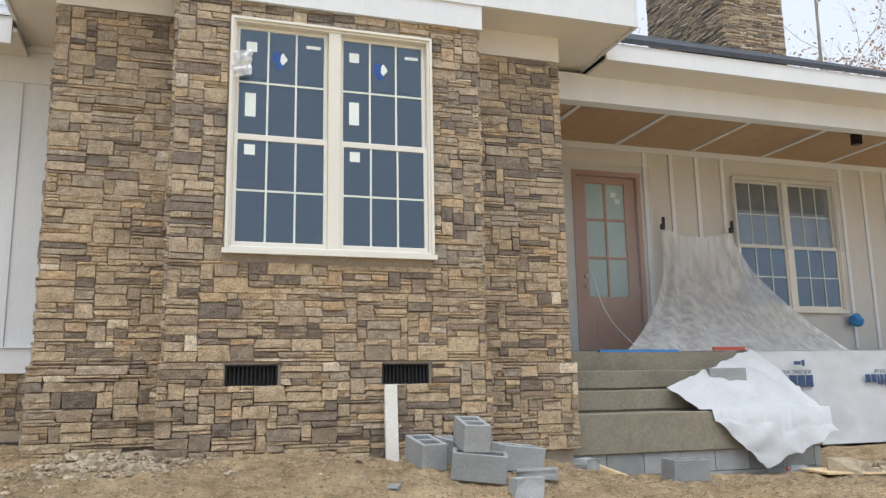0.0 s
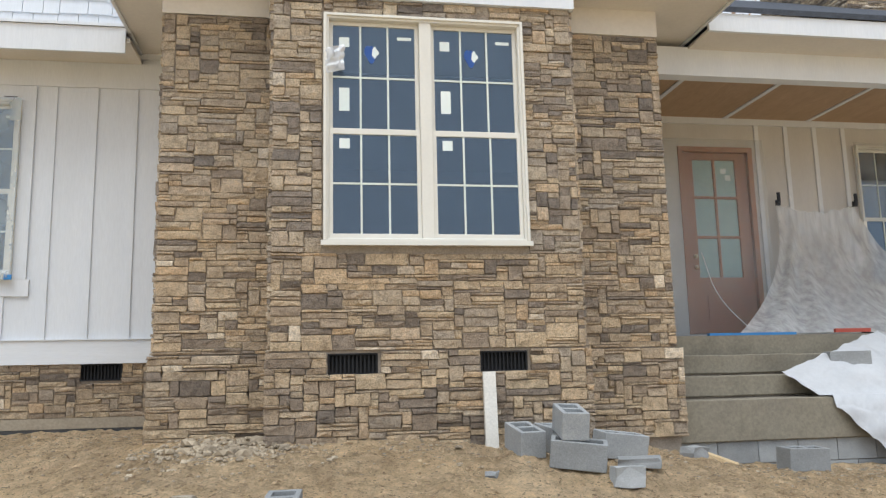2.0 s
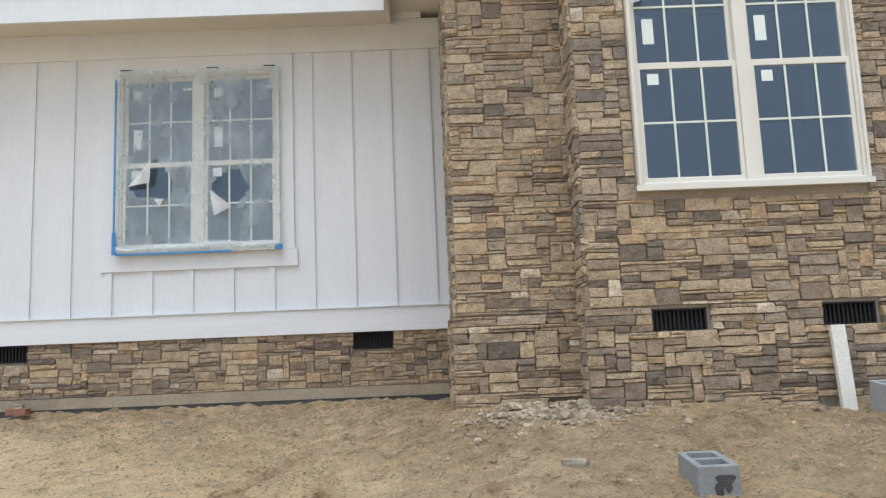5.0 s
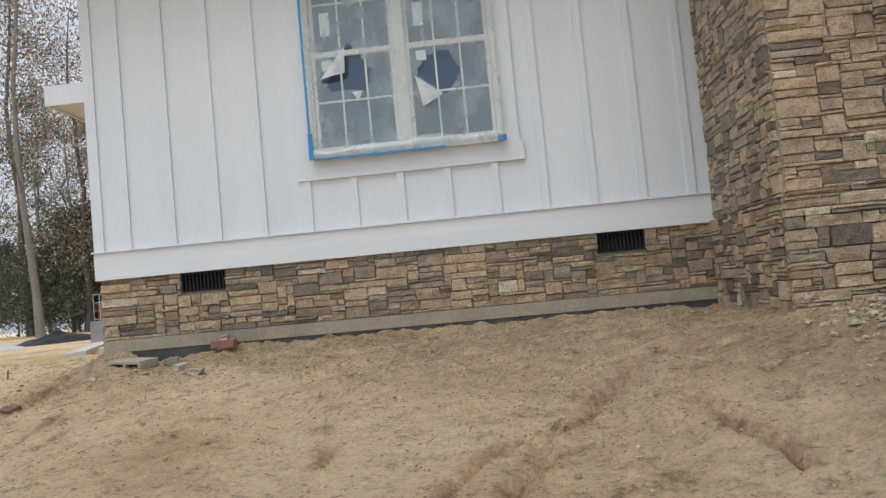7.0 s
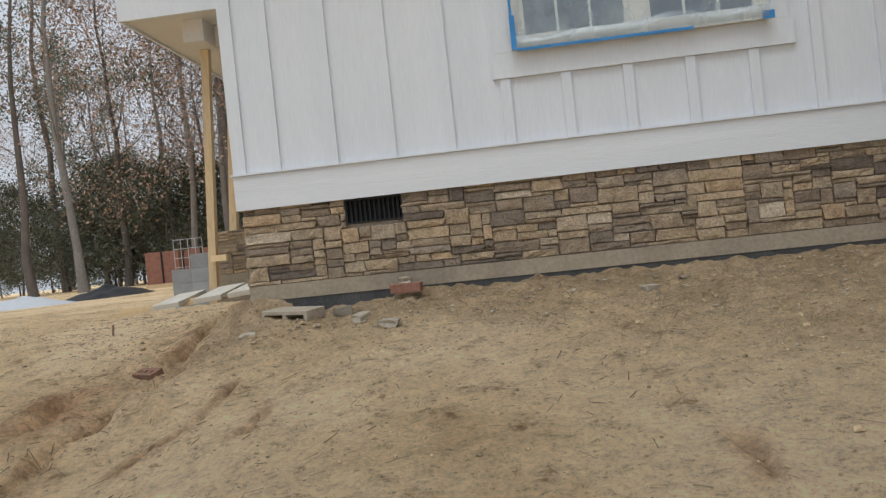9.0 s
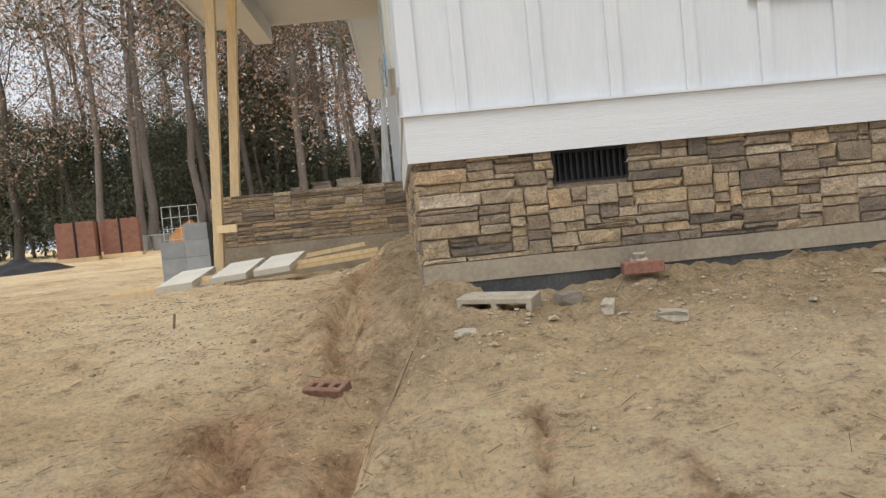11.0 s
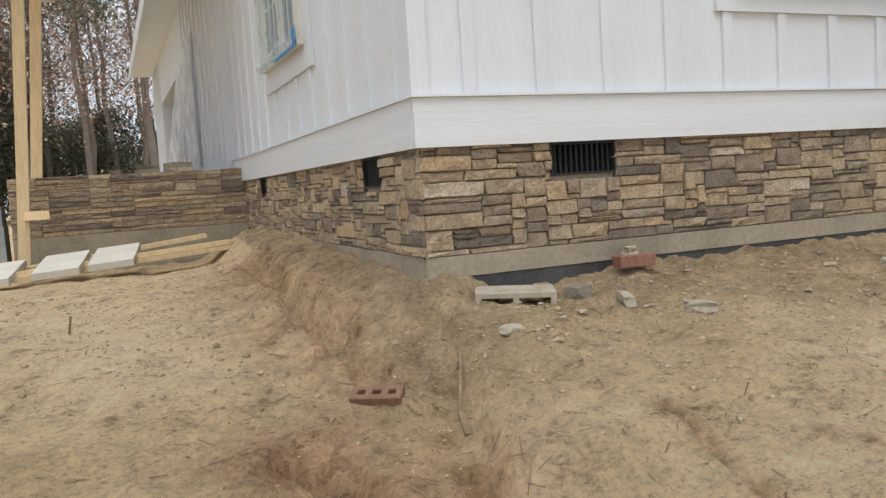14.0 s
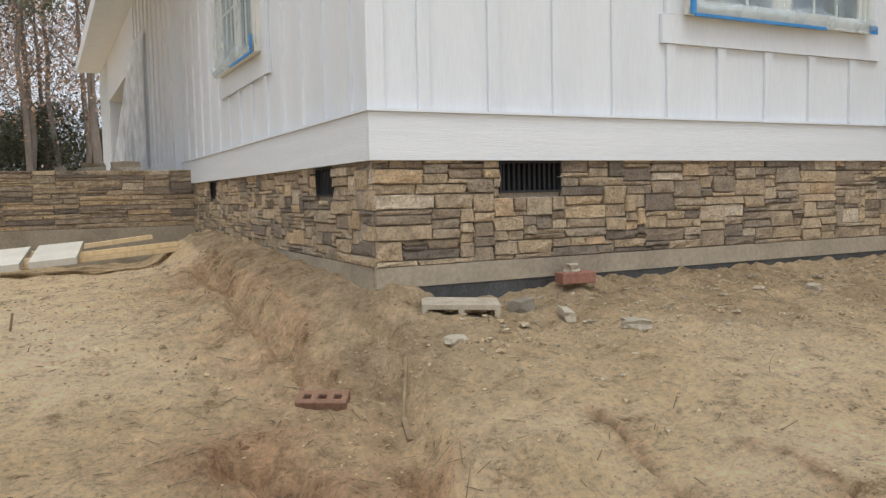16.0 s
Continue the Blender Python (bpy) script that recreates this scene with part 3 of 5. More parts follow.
holed(bm, "y", [YP + 0.202, 8.0, 8.12, 8.6], [0.3, 1.30, 1.46, STONE_TOP], lambda y, z: 8.0 < y < 8.12 and 1.30 < z < 1.46 and False, XP0, XP0 + 0.2)
pier_side = setting("wall_pier_side", bm, mortar, "side of the stone front, faced with brown ledge stone", "wall")
bm = bmesh.new()
holed(bm, "y", [YP + 0.202, 9.7], [0.3, STONE_TOP], lambda y, z: False, XP1 - 0.2, XP1)
pier_east_side = setting("wall_pier_porch_side", bm, mortar, "stone side wall beside the porch", "wall")
for nm, x0, x1, lab in (("wall_bay_return_west", XB0, XB0 + 0.2, "west"), ("wall_bay_return_east", XB1 - 0.2, XB1, "east")):
    bm = bmesh.new()
    box(bm, x0, x1, YB + 0.202, YP - 0.002, 0.3, 4.43)
    wr = setting(nm, bm, mortar, "short stone return of the bay", "wall")
    if lab == "west":
        ret_w = wr
    else:
        ret_e = wr

for (a, b) in VB:
    vent((a + b) / 2, YB - 0.005, 1.296)

# white wing: foundation, sheathing with the window opening
VA = [(-6.0, -5.61), (-2.51, -2.12)]
bm = bmesh.new()
holed(bm, "x", [XC + 0.03, *VA[0], *VA[1], XP0 + 0.02], [0.2, 0.955, 1.30, LEDGE], lambda x, z: 1.30 < z and any(a < x < b for a, b in VA), YA + 0.05, YA + 0.25)
found_a = setting("wall_foundation_front", bm, mortar, "low foundation wall faced with tan split stone", "wall")
bm = bmesh.new()
holed(bm, "x", [XC + 0.02, W2[0], W2[1], XP0 + 0.02], [LEDGE + 0.002, W2[2], W2[3], 4.62], lambda x, z: W2[0] < x < W2[1] and W2[2] < z < W2[3], YA + 0.03, YA + 0.2)
wall_a = setting("wall_front_wing", bm, white_paint, "white painted board-and-batten wall", "wall")
for a, b in VA:
    vent((a + b) / 2, YA + 0.03, 1.296)
VS = [(8.96, 9.27), (12.2, 12.5)]
bm = bmesh.new()
holed(bm, "y", [YA + 0.252, *VS[0], *VS[1], 13.5], [0.2, 0.955, 1.30, LEDGE], lambda y, z: 1.30 < z and any(a < y < b for a, b in VS), XC + 0.05, XC + 0.25)
found_s = setting("wall_foundation_side", bm, mortar, "low foundation side wall faced with tan split stone", "wall")
bm = bmesh.new()
W3 = (10.3, 11.6, 2.3, 4.12)
holed(bm, "y", [YA + 0.202, W3[0], W3[1], 13.9], [LEDGE + 0.002, W3[2], W3[3], 4.62], lambda y, z: W3[0] < y < W3[1] and W3[2] < z < W3[3], XC + 0.03, XC + 0.2)
wall_s = setting("wall_side_wing", bm, white_paint, "white painted board-and-batten side wall", "wall")
for a, b in VS:
    vent(XC + 0.03, (a + b) / 2, 1.296, -90, w=b - a)

# parge band and tar strip below the stone
bm = bmesh.new()
box(bm, XC + 0.024, XP0, YA + 0.022, YA + 0.045, 0.2, 0.844)
setting("foundation_coating_front", bm, tar, "black waterproof coating on the foundation", "coating")
bm = bmesh.new()
box(bm, XC + 0.028, XP0 + 0.0, YA + 0.015, YA + 0.047, 0.845, 0.947)
setting("foundation_parge_front", bm, parge, "grey cement parging strip under the stone", "trim")
bm = bmesh.new()
box(bm, XC + 0.022, XC + 0.047, YA + 0.05, 13.4, 0.55, 0.947)
setting("foundation_parge_side", bm, parge, "grey cement parging strip under the stone", "trim")

# skirt boards
bm = bmesh.new()
box(bm, XC, XP0 + 0.0, YA, YA + 0.028, LEDGE, SKIRT_TOP)
soften(bm, 0.003)
setting("trim_skirt_front", bm, white_skirt, "wide white wood-grain skirt board", "trim")
bm = bmesh.new()
box(bm, XC - 0.002, XC + 0.027, YA + 0.03, 13.9, LEDGE, SKIRT_TOP)
soften(bm, 0.003)
setting("trim_skirt_side", bm, white_skirt, "wide white wood-grain skirt board", "trim")
bm = bmesh.new()
box(bm, XC - 0.014, XP0, YA - 0.016, YA + 0.03, SKIRT_TOP + 0.001, SKIRT_TOP + 0.014)
setting("trim_drip_front", bm, white_paint, "thin white drip cap on the skirt board", "trim")
bm = bmesh.new()
box(bm, XC - 0.014, XC + 0.03, YA + 0.031, 13.9, SKIRT_TOP + 0.001, SKIRT_TOP + 0.014)
setting("trim_drip_side", bm, white_paint, "thin white drip cap on the skirt board", "trim")

# battens, frieze and window casing of the white wing
def batten(dims, wall):
    bm = bmesh.new()
    box(bm, *dims)
    soften(bm, 0.004)
    return part("batten", bm, white_paint, wall)


x, k = XC + 0.045, 0
while x < XP0:
    wd = 0.045 if k == 0 else 0.032
    if W2[0] - 0.13 < x < W2[1] + 0.15:
        batten((x - wd, x + wd, YA + 0.011, YA + 0.031, SKIRT_TOP + 0.016, 2.128), wall_a)
    else:
        batten((x - wd, x + wd, YA + 0.011, YA + 0.031, SKIRT_TOP + 0.016, 4.286), wall_a)
    x = -6.43 + 0.394 * k
    k += 1
y, k = YA + 0.06, 0
while y < 13.8:
    wd = 0.03 if k else 0.028
    top = 2.128 if W3[0] - 0.13 < y < W3[1] + 0.13 else 4.286
    batten((XC + 0.011, XC + 0.031, y - wd, y + wd, SKIRT_TOP + 0.016, top), wall_s)
    y = 8.63 + 0.41 * k
    k += 1
bm = bmesh.new()
box(bm, XC - 0.0, XP0, YA + 0.005, YA + 0.03, 4.29, 4.56)
soften(bm, 0.003)
setting("trim_frieze_front", bm, white_paint, "white frieze board under the eave", "trim")


def casing(wall, axis, r, face, edge=0.13):
    a0, a1, z0, z1 = r
    def put(u0, u1, lo, hi):
        bm = bmesh.new()
        if axis == "x":
            box(bm, u0, u1, face, face + 0.026, lo, hi)
        else:
            box(bm, face, face + 0.026, u0, u1, lo, hi)
        soften(bm, 0.004)
        return part("casing_board", bm, white_paint, wall)
    put(a0 - edge - 0.03, a1 + edge + 0.03, z0 - 0.165, z0 - 0.001)
    put(a0 - edge, a0 - 0.001, z0, z1)
    put(a1 + 0.001, a1 + edge, z0, z1)
    put(a0 - edge, a1 + edge, z1 + 0.001, z1 + 0.165)


casing(wall_a, "x", W2, YA + 0.002)
casing(wall_s, "y", W3, XC + 0.002)


# ---- windows ----
def twin_window(name, at, w, h, label, rz=0.0, mats=None):
    """A pair of six-over-six double-hung windows; local x along the wall, -y outwards."""
    fr = mats or vinyl
    win = tagged(thing(name, at, label, "window", "", rz), kind="structure")
    f = 0.045
    bm = bmesh.new()
    holed(bm, "x", [0, f, w - f, w], [0, f + 0.01, h - f, h], lambda a, b: f < a < w - f and f + 0.01 < b < h - f, -0.03, 0.09)
    soften(bm, 0.004)
    part("window_frame", bm, fr, win)
    bm = bmesh.new()
    holed(bm, "x", [0.001, 0.026, w - 0.026, w - 0.001], [0.036, 0.05, h - 0.026, h - 0.001], lambda a, b: 0.026 < a < w - 0.026 and b < h - 0.026, -0.048, -0.031)
    soften(bm, 0.003)
    part("brickmould", bm, fr, win)
    bar("window_sill", (-0.02, w + 0.02, -0.05, -0.031, -0.005, 0.035), fr, win)
    bar("mullion", (w / 2 - 0.05, w / 2 + 0.05, -0.022, 0.08, f + 0.011, h - f - 0.001), fr, win)
    for a0, a1 in ((f + 0.001, w / 2 - 0.051), (w / 2 + 0.051, w - f - 0.001)):
        mid = h * 0.485
        for z0, z1, y in ((mid - 0.018, h - f - 0.001, 0.02), (f + 0.011, mid + 0.022, 0.052 - 0.045)):
            low = z0 < mid - 0.1
            y0 = -0.008 if low else 0.03
            s = 0.032
            bm = bmesh.new()
            rail = 0.05 if low else s
            holed(bm, "x", [a0, a0 + s, a1 - s, a1], [z0, z0 + s + 0.006, z1 - rail, z1], lambda a, b: a0 + s < a < a1 - s and z0 + s + 0.006 < b < z1 - rail, y0, y0 + 0.034)
            soften(bm, 0.003)
            sash = part("sash", bm, fr, win)
            g0, g1, h0, h1 = a0 + s, a1 - s, z0 + s + 0.006, z1 - rail
            bm = bmesh.new()
            box(bm, g0 - 0.004, g1 + 0.004, y0 + 0.012, y0 + 0.017, h0 - 0.004, h1 + 0.004)
            pane = part("pane", bm, glass, sash)
            pane.visible_shadow = False
            for q in (1, 2):
                gx = g0 + (g1 - g0) * q / 3
                bm = bmesh.new()
                box(bm, gx - 0.008, gx + 0.008, y0 + 0.004, y0 + 0.0115, h0, h1)
                part("muntin", bm, grille_mat, sash)
            bm = bmesh.new()
            zz = (h0 + h1) / 2
            box(bm, g0, g1, y0 + 0.003, y0 + 0.0105, zz - 0.008, zz + 0.008)
            part("muntin", bm, grille_mat, sash)
    return win


def sticker(win, x, z, w, h, y, mat=None, name="sticker"):
    bm = bmesh.new()
    box(bm, x, x + w, y, y + 0.0015, z, z + h)
    return part(name, bm, mat or white_label, win)


win1 = twin_window("window_1", (W1[0], YB - 0.03, W1[2]), W1[1] - W1[0], W1[3] - W1[2], "cream twin double-hung window with white grilles and stickers")
win2 = twin_window("window_2", (W2[0], YA + 0.0, W2[2]), W2[1] - W2[0], W2[3] - W2[2], "cream twin double-hung window masked with torn film")
win3 = twin_window("window_3", (XC + 0.0, W3[1], W3[2]), W3[1] - W3[0], W3[3] - W3[2], "cream side window masked with plastic film", -90)
for wn_, ww, hh in ((win1, 1.70, 1.96), (win2, 1.59, 1.825)):
    for off in (0.0, ww / 2 + 0.005):
        sticker(wn_, off + 0.13, hh * 0.58, 0.085, 0.20, 0.0405)
        sticker(wn_, off + 0.13, hh * 0.865, 0.085, 0.085, 0.0405)
        sticker(wn_, off + 0.13, hh * 0.41, 0.085, 0.085, 0.0022)
        sticker(wn_, off + 0.62, hh * 0.905, 0.12, 0.028, 0.0405)
        if wn_ is win1:
            for k_, (ax, az, sx, sz, m_) in enumerate(((0.40, 0.835, 0.055, 0.07, blue_ink), (0.37, 0.85, 0.03, 0.045, blue_ink), (0.43, 0.845, 0.028, 0.045, white_label))):
                bm = bmesh.new()
                ring = [(off + ax + sx * math.cos(q) * (1 + 0.25 * math.sin(3 * q + k_)), 0.0408 - 0.0004 * k_, hh * az + sz * math.sin(q) * (1 + 0.2 * math.cos(4 * q))) for q in (2 * math.pi * n_ / 18 for n_ in range(18))]
                bm.faces.new([bm.verts.new(p) for p in ring])
                part("label", bm, m_, wn_)


# ---- roof, eaves and soffits ----
def slab(name, dims, mat, label, category, bevel=0.004):
    bm = bmesh.new()
    box(bm, *dims)
    if bevel:
        soften(bm, bevel)
    return setting(name, bm, mat, label, category)


# stone front: frieze on the bay, soffit, fascia
slab("trim_bay_frieze", (XB0 - 0.03, XB1 + 0.03, YB - 0.06, YB + 0.2, 4.431, 4.68), white_paint, "white frieze board over the bay", "trim")
slab("trim_pier_frieze_west", (XP0 - 0.02, XB0 - 0.032, YP - 0.02, YP + 0.2, STONE_TOP + 0.001, 4.68), primed, "primed frieze board over the pier", "trim")
slab("trim_pier_frieze_east", (XB1 + 0.032, XP1 + 0.02, YP - 0.02, YP + 0.2, STONE_TOP + 0.001, 4.68), primed, "primed frieze board over the pier", "trim")
slab("trim_pier_frieze_side", (XP0 - 0.02, XP0 + 0.18, YP + 0.201, 8.3, STONE_TOP + 0.001, 4.68), primed, "primed frieze board over the pier", "trim")
slab("soffit_front", (XP0 - 0.5, XP1 + 0.62, YB - 0.04, 9.2, 4.681, 4.72), primed, "primed soffit of the stone front", "soffit")
slab("fascia_front", (XP0 - 0.5, XP1 + 0.62, YB - 0.075, YB - 0.041, 4.66, 4.95), white_paint, "white fascia board", "fascia")
slab("fascia_front_side_west", (XP0 - 0.53, XP0 - 0.501, YB - 0.075, 9.2, 4.66, 4.95), white_paint, "white fascia board", "fascia")
slab("fascia_front_side_east", (XP1 + 0.621, XP1 + 0.65, YB - 0.075, 9.2, 4.66, 4.95), white_paint, "white fascia board", "fascia")

# white wing: pent eave under a shingled gable
EY = 7.78
slab("soffit_wing", (XC - 0.45, XP0 - 0.501, EY, YA + 0.1, 4.561, 4.60), primed, "primed soffit of the white wing", "soffit")
slab("fascia_wing", (XC - 0.45, XP0 - 0.54, EY - 0.03, EY - 0.001, 4.44, 4.70), white_paint, "white fascia board", "fascia")
bm = bmesh.new()
v = [bm.verts.new(p) for p in ((XC - 0.46, EY - 0.05, 4.701), (XP0 - 0.54, EY - 0.05, 4.701), (XP0 - 0.54, YA, 4.86), (XC - 0.46, YA, 4.86),
                               (XC - 0.46, EY - 0.05, 4.73), (XP0 - 0.54, EY - 0.05, 4.73), (XP0 - 0.54, YA, 4.90), (XC - 0.46, YA, 4.90))]
for f in ((3, 2, 1, 0), (4, 5, 6, 7), (0, 1, 5, 4), (1, 2, 6, 5), (2, 3, 7, 6), (3, 0, 4, 7)):
    bm.faces.new([v[i] for i in f])
setting("roof_pent_wing", bm, white_paint, "narrow white flashed pent roof below the gable", "roof")
gable = slab("wall_gable_wing", (XC, XP0 - 0.2, YA + 0.01, YA + 0.2, 4.621, 8.2), white_paint, "white shingled gable wall", "wall", 0)

# main house body and roof, closing the place
slab("wall_back", (XC + 0.2, 16.0, 20.0, 20.2, 0.2, 4.62), white_paint, "plain white rear wall", "wall", 0)
slab("wall_east_end", (16.0, 16.2, 9.5, 20.2, 0.2, 4.62), white_paint, "plain white end wall", "wall", 0)
# unseen room surfaces, added and coloured dark so the windows look into gloom
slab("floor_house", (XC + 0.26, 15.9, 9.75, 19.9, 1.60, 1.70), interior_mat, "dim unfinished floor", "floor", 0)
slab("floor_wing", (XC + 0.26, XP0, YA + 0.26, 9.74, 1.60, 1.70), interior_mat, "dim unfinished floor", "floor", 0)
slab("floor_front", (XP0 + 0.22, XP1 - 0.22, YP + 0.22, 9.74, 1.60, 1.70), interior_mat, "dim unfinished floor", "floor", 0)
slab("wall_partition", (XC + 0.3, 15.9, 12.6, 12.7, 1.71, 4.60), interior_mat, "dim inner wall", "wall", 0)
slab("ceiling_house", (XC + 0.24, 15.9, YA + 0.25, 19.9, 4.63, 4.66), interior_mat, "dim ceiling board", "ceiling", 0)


def roof_plane(name, pts, label):
    bm = bmesh.new()
    lo = [bm.verts.new(p) for p in pts]
    hi = [bm.verts.new((a, b, c + 0.06)) for a, b, c in pts]
    n = len(pts)
    bm.faces.new(lo[::-1])
    bm.faces.new(hi)
    for i in range(n):
        bm.faces.new((lo[i], lo[(i + 1) % n], hi[(i + 1) % n], hi[i]))
    bmesh.ops.recalc_face_normals(bm, faces=bm.faces)
    return setting(name, bm, shingle_roof, label, "roof")


roof_plane("roof_main", [(3.0, 6.92, 4.795), (8.6, 6.92, 4.795), (8.6, 11.0, 7.04), (3.0, 11.0, 7.04)], "dark shingle roof over the porch")
roof_plane("roof_porch_east", [(8.61, 6.92, 4.795), (16.5, 6.92, 4.795), (16.5, 12, 6.0), (8.61, 12, 6.0)], "low dark shingle roof over the porch")
roof_plane("roof_main_back", [(3.0, 11.01, 7.04), (16.5, 12.01, 6.0), (16.5, 21, 4.8), (3.0, 21, 4.8)], "dark shingle rear roof")
roof_plane("roof_front_west", [(XP0 - 0.55, YB - 0.1, 4.96), (0.7, YB - 0.1, 7.4), (0.7, 15, 7.4), (XP0 - 0.55, 15, 4.96)], "dark shingle gable roof")
roof_plane("roof_front_east", [(0.7, YB - 0.1, 7.4), (XP1 + 0.66, YB - 0.1, 4.96), (XP1 + 0.66, 15, 4.96), (0.7, 15, 7.4)], "dark shingle gable roof")
roof_plane("roof_wing_west", [(XC - 0.5, YA - 0.3, 4.9), (-4.1, YA - 0.3, 8.3), (-4.1, 20, 8.3), (XC - 0.5, 20, 4.9)], "dark shingle wing roof")
roof_plane("roof_wing_east", [(-4.1, YA - 0.3, 8.3), (-1.0, YA - 0.3, 4.9), (-1.0, 20, 4.9), (-4.1, 20, 8.3)], "dark shingle wing roof")
bm = bmesh.new()
v = [bm.verts.new(p) for p in ((XP0 - 0.4, YB + 0.02, 4.95), (XP1 + 0.5, YB + 0.02, 4.95), (0.7, YB + 0.02, 7.38), (XP0 - 0.4, YB + 0.2, 4.95), (XP1 + 0.5, YB + 0.2, 4.95), (0.7, YB + 0.2, 7.38))]
for f in ((0, 1, 2), (5, 4, 3), (0, 3, 4, 1), (1, 4, 5, 2), (2, 5, 3, 0)):
    bm.faces.new([v[i] for i in f])
setting("wall_gable_front", bm, white_paint, "white gable wall over the stone front", "wall")

# ---- porch ----
PF, PY = 1.62, 9.5
bm = bmesh.new()
PW = (7.03, 8.88, 2.27, 4.25)
PD = (4.46, 5.52, 1.72, 4.19)
holed(bm, "x", [XP1, *PD[:2], *PW[:2], 16.2], [0.2, PD[2], PW[2], PD[3], PW[3], 4.62],
      lambda x, z: (PW[0] < x < PW[1] and PW[2] < z < PW[3]) or (PD[0] < x < PD[1] and PD[2] < z < PD[3]), PY, PY + 0.2)
# white board in a greyer tone: the porch's shade is put into its colour
shaded_board = surface("white board in porch shade", [(0.50, 0.495, 0.48), (0.57, 0.565, 0.55)], 1.2, 30, 0.06, 0.6, 0.12, (3, 3, 0.35))
wall_p = setting("wall_porch", bm, shaded_board, "white board-and-batten porch wall, part hidden by film", "wall")
x = 5.60
while x < 13:
    if not (PW[0] - 0.14 < x < PW[1] + 0.14):
        batten((x - 0.03, x + 0.03, PY - 0.02, PY - 0.001, 1.75, 4.50), wall_p)
    x += 0.43
bm = bmesh.new()
box(bm, XP1 + 0.01, 14.0, 7.78, PY - 0.002, 1.40, PF)
soften(bm, 0.008)
setting("porch_slab", bm, step_cement, "cement porch slab", "floor")
bm = bmesh.new()
box(bm, XP1 + 0.01, 14.0, 7.80, 8.0, 0.1, 1.398)
setting("porch_foundation", bm, parge, "porch foundation wall behind the wrap", "wall")
win4 = twin_window("window_4", (PW[0], PY - 0.02, PW[2]), PW[1] - PW[0], PW[3] - PW[2], "cream twin porch window with clipped plastic film")
slab("porch_ceiling", (XP1 + 0.02, 14.0, 7.55, PY - 0.005, 4.585, 4.62), osb, "brown plywood porch ceiling with pale battens", "ceiling", 0)
slab("porch_beam", (XP1 + 0.02, 14.0, 7.40, 7.549, 4.31, 4.62), white_paint, "white boxed porch beam", "beam")
slab("porch_soffit", (XP1 + 0.66, 14.0, 6.98, 7.399, 4.60, 4.63), primed, "primed porch soffit", "soffit")
slab("porch_fascia", (XP1 + 0.66, 14.0, 6.94, 6.979, 4.60, 4.79), white_paint, "white porch fascia board", "fascia")
for i in range(8):
    slab("trim_ceiling_batten_%d" % (i + 1), (3.9 + 1.22 * i, 3.96 + 1.22 * i, 7.56, PY - 0.03, 4.572, 4.584), white_paint, "thin pale ceiling batten", "trim", 0)
slab("trim_ceiling_edge", (XP1 + 0.02, 14.0, PY - 0.029, PY - 0.003, 4.50, 4.584), white_paint, "pale trim where the ceiling meets the wall", "trim", 0)

# steps
for i, (y0, low, top) in enumerate(((6.9, 0.62, 1.0), (7.18, 1.018, 1.213), (7.46, 1.231, 1.415))):
    bm = bmesh.new()
    box(bm, XP1 + 0.012, 5.86, y0, 7.779, low, top)
    bmesh.ops.subdivide_edges(bm, edges=[e for e in bm.edges if abs(e.verts[0].co.x - e.verts[1].co.x) > 1], cuts=24)
    for v in bm.verts:
        if v.co.y < y0 + 0.01:
            v.co.y += 0.012 * noise.noise((v.co.x * 3, v.co.z * 4, i))
            v.co.z += 0.008 * noise.noise((v.co.x * 4, i, 2))
    soften(bm, 0.010)
    setting("step_%d" % (i + 1), bm, step_cement, "rough damp cement porch step", "step")
    if i:
        slab("step_joint_%d" % i, (XP1 + 0.012, 5.85, y0 + 0.035, 7.77, (1.001, 1.214)[i - 1], low - 0.001), mortar, "dark open joint under a porch step", "step", 0)
slab("step_joint_3", (XP1 + 0.012, 13.9, 7.81, 7.9, 1.3995, 1.4005), mortar, "dark open joint under the porch slab", "step", 0)
foot = slab("step_footing", (XP1 + 0.012, 5.85, 6.96, 7.7, 0.05, 0.618), mortar, "grey block footing under the porch steps", "footing", 0)
for row in range(3):
    for col in range(8):
        bm = bmesh.new()
        x0 = XP1 + 0.015 + 0.4 * col - (0.2 if row % 2 else 0)
        box(bm, max(XP1 + 0.014, x0), min(5.848, x0 + 0.392), 6.935, 6.958, 0.615 - 0.2 * row - 0.192, 0.615 - 0.2 * row)
        part("block", bm, cmu_mat, foot)

# ---- side porch at the west ----
RW = 13.4
bm = bmesh.new()
box(bm, -8.9, XC + 0.046, RW, RW + 0.2, 0.3, 1.60)
rwall = setting("wall_side_porch", bm, mortar, "low porch wall faced with tan ledge stone", "wall")
slab("floor_side_porch", (-8.9, XC - 0.01, RW + 0.201, 18.5, 1.40, 1.58), parge, "rough cement side porch floor", "floor", 0)
slab("foundation_parge_porch", (-8.9, XC + 0.02, RW - 0.03, RW - 0.001, 0.5, 1.03), parge, "grey cement parging below the porch stone", "trim")
slab("ceiling_side_porch", (-9.3, XC - 0.01, 12.3, 16.4, 4.20, 4.24), primed, "primed side porch ceiling", "ceiling", 0)
slab("fascia_side_porch", (-9.33, XC - 0.46, 12.26, 12.299, 4.17, 4.45), white_paint, "white side porch fascia", "fascia")
slab("fascia_side_porch_west", (-9.33, -9.301, 12.30, 16.4, 4.17, 4.45), white_paint, "white side porch fascia", "fascia")
slab("beam_side_porch", (-8.68, -8.42, 12.6, 16.3, 3.92, 4.199), primed, "primed side porch beam", "beam")
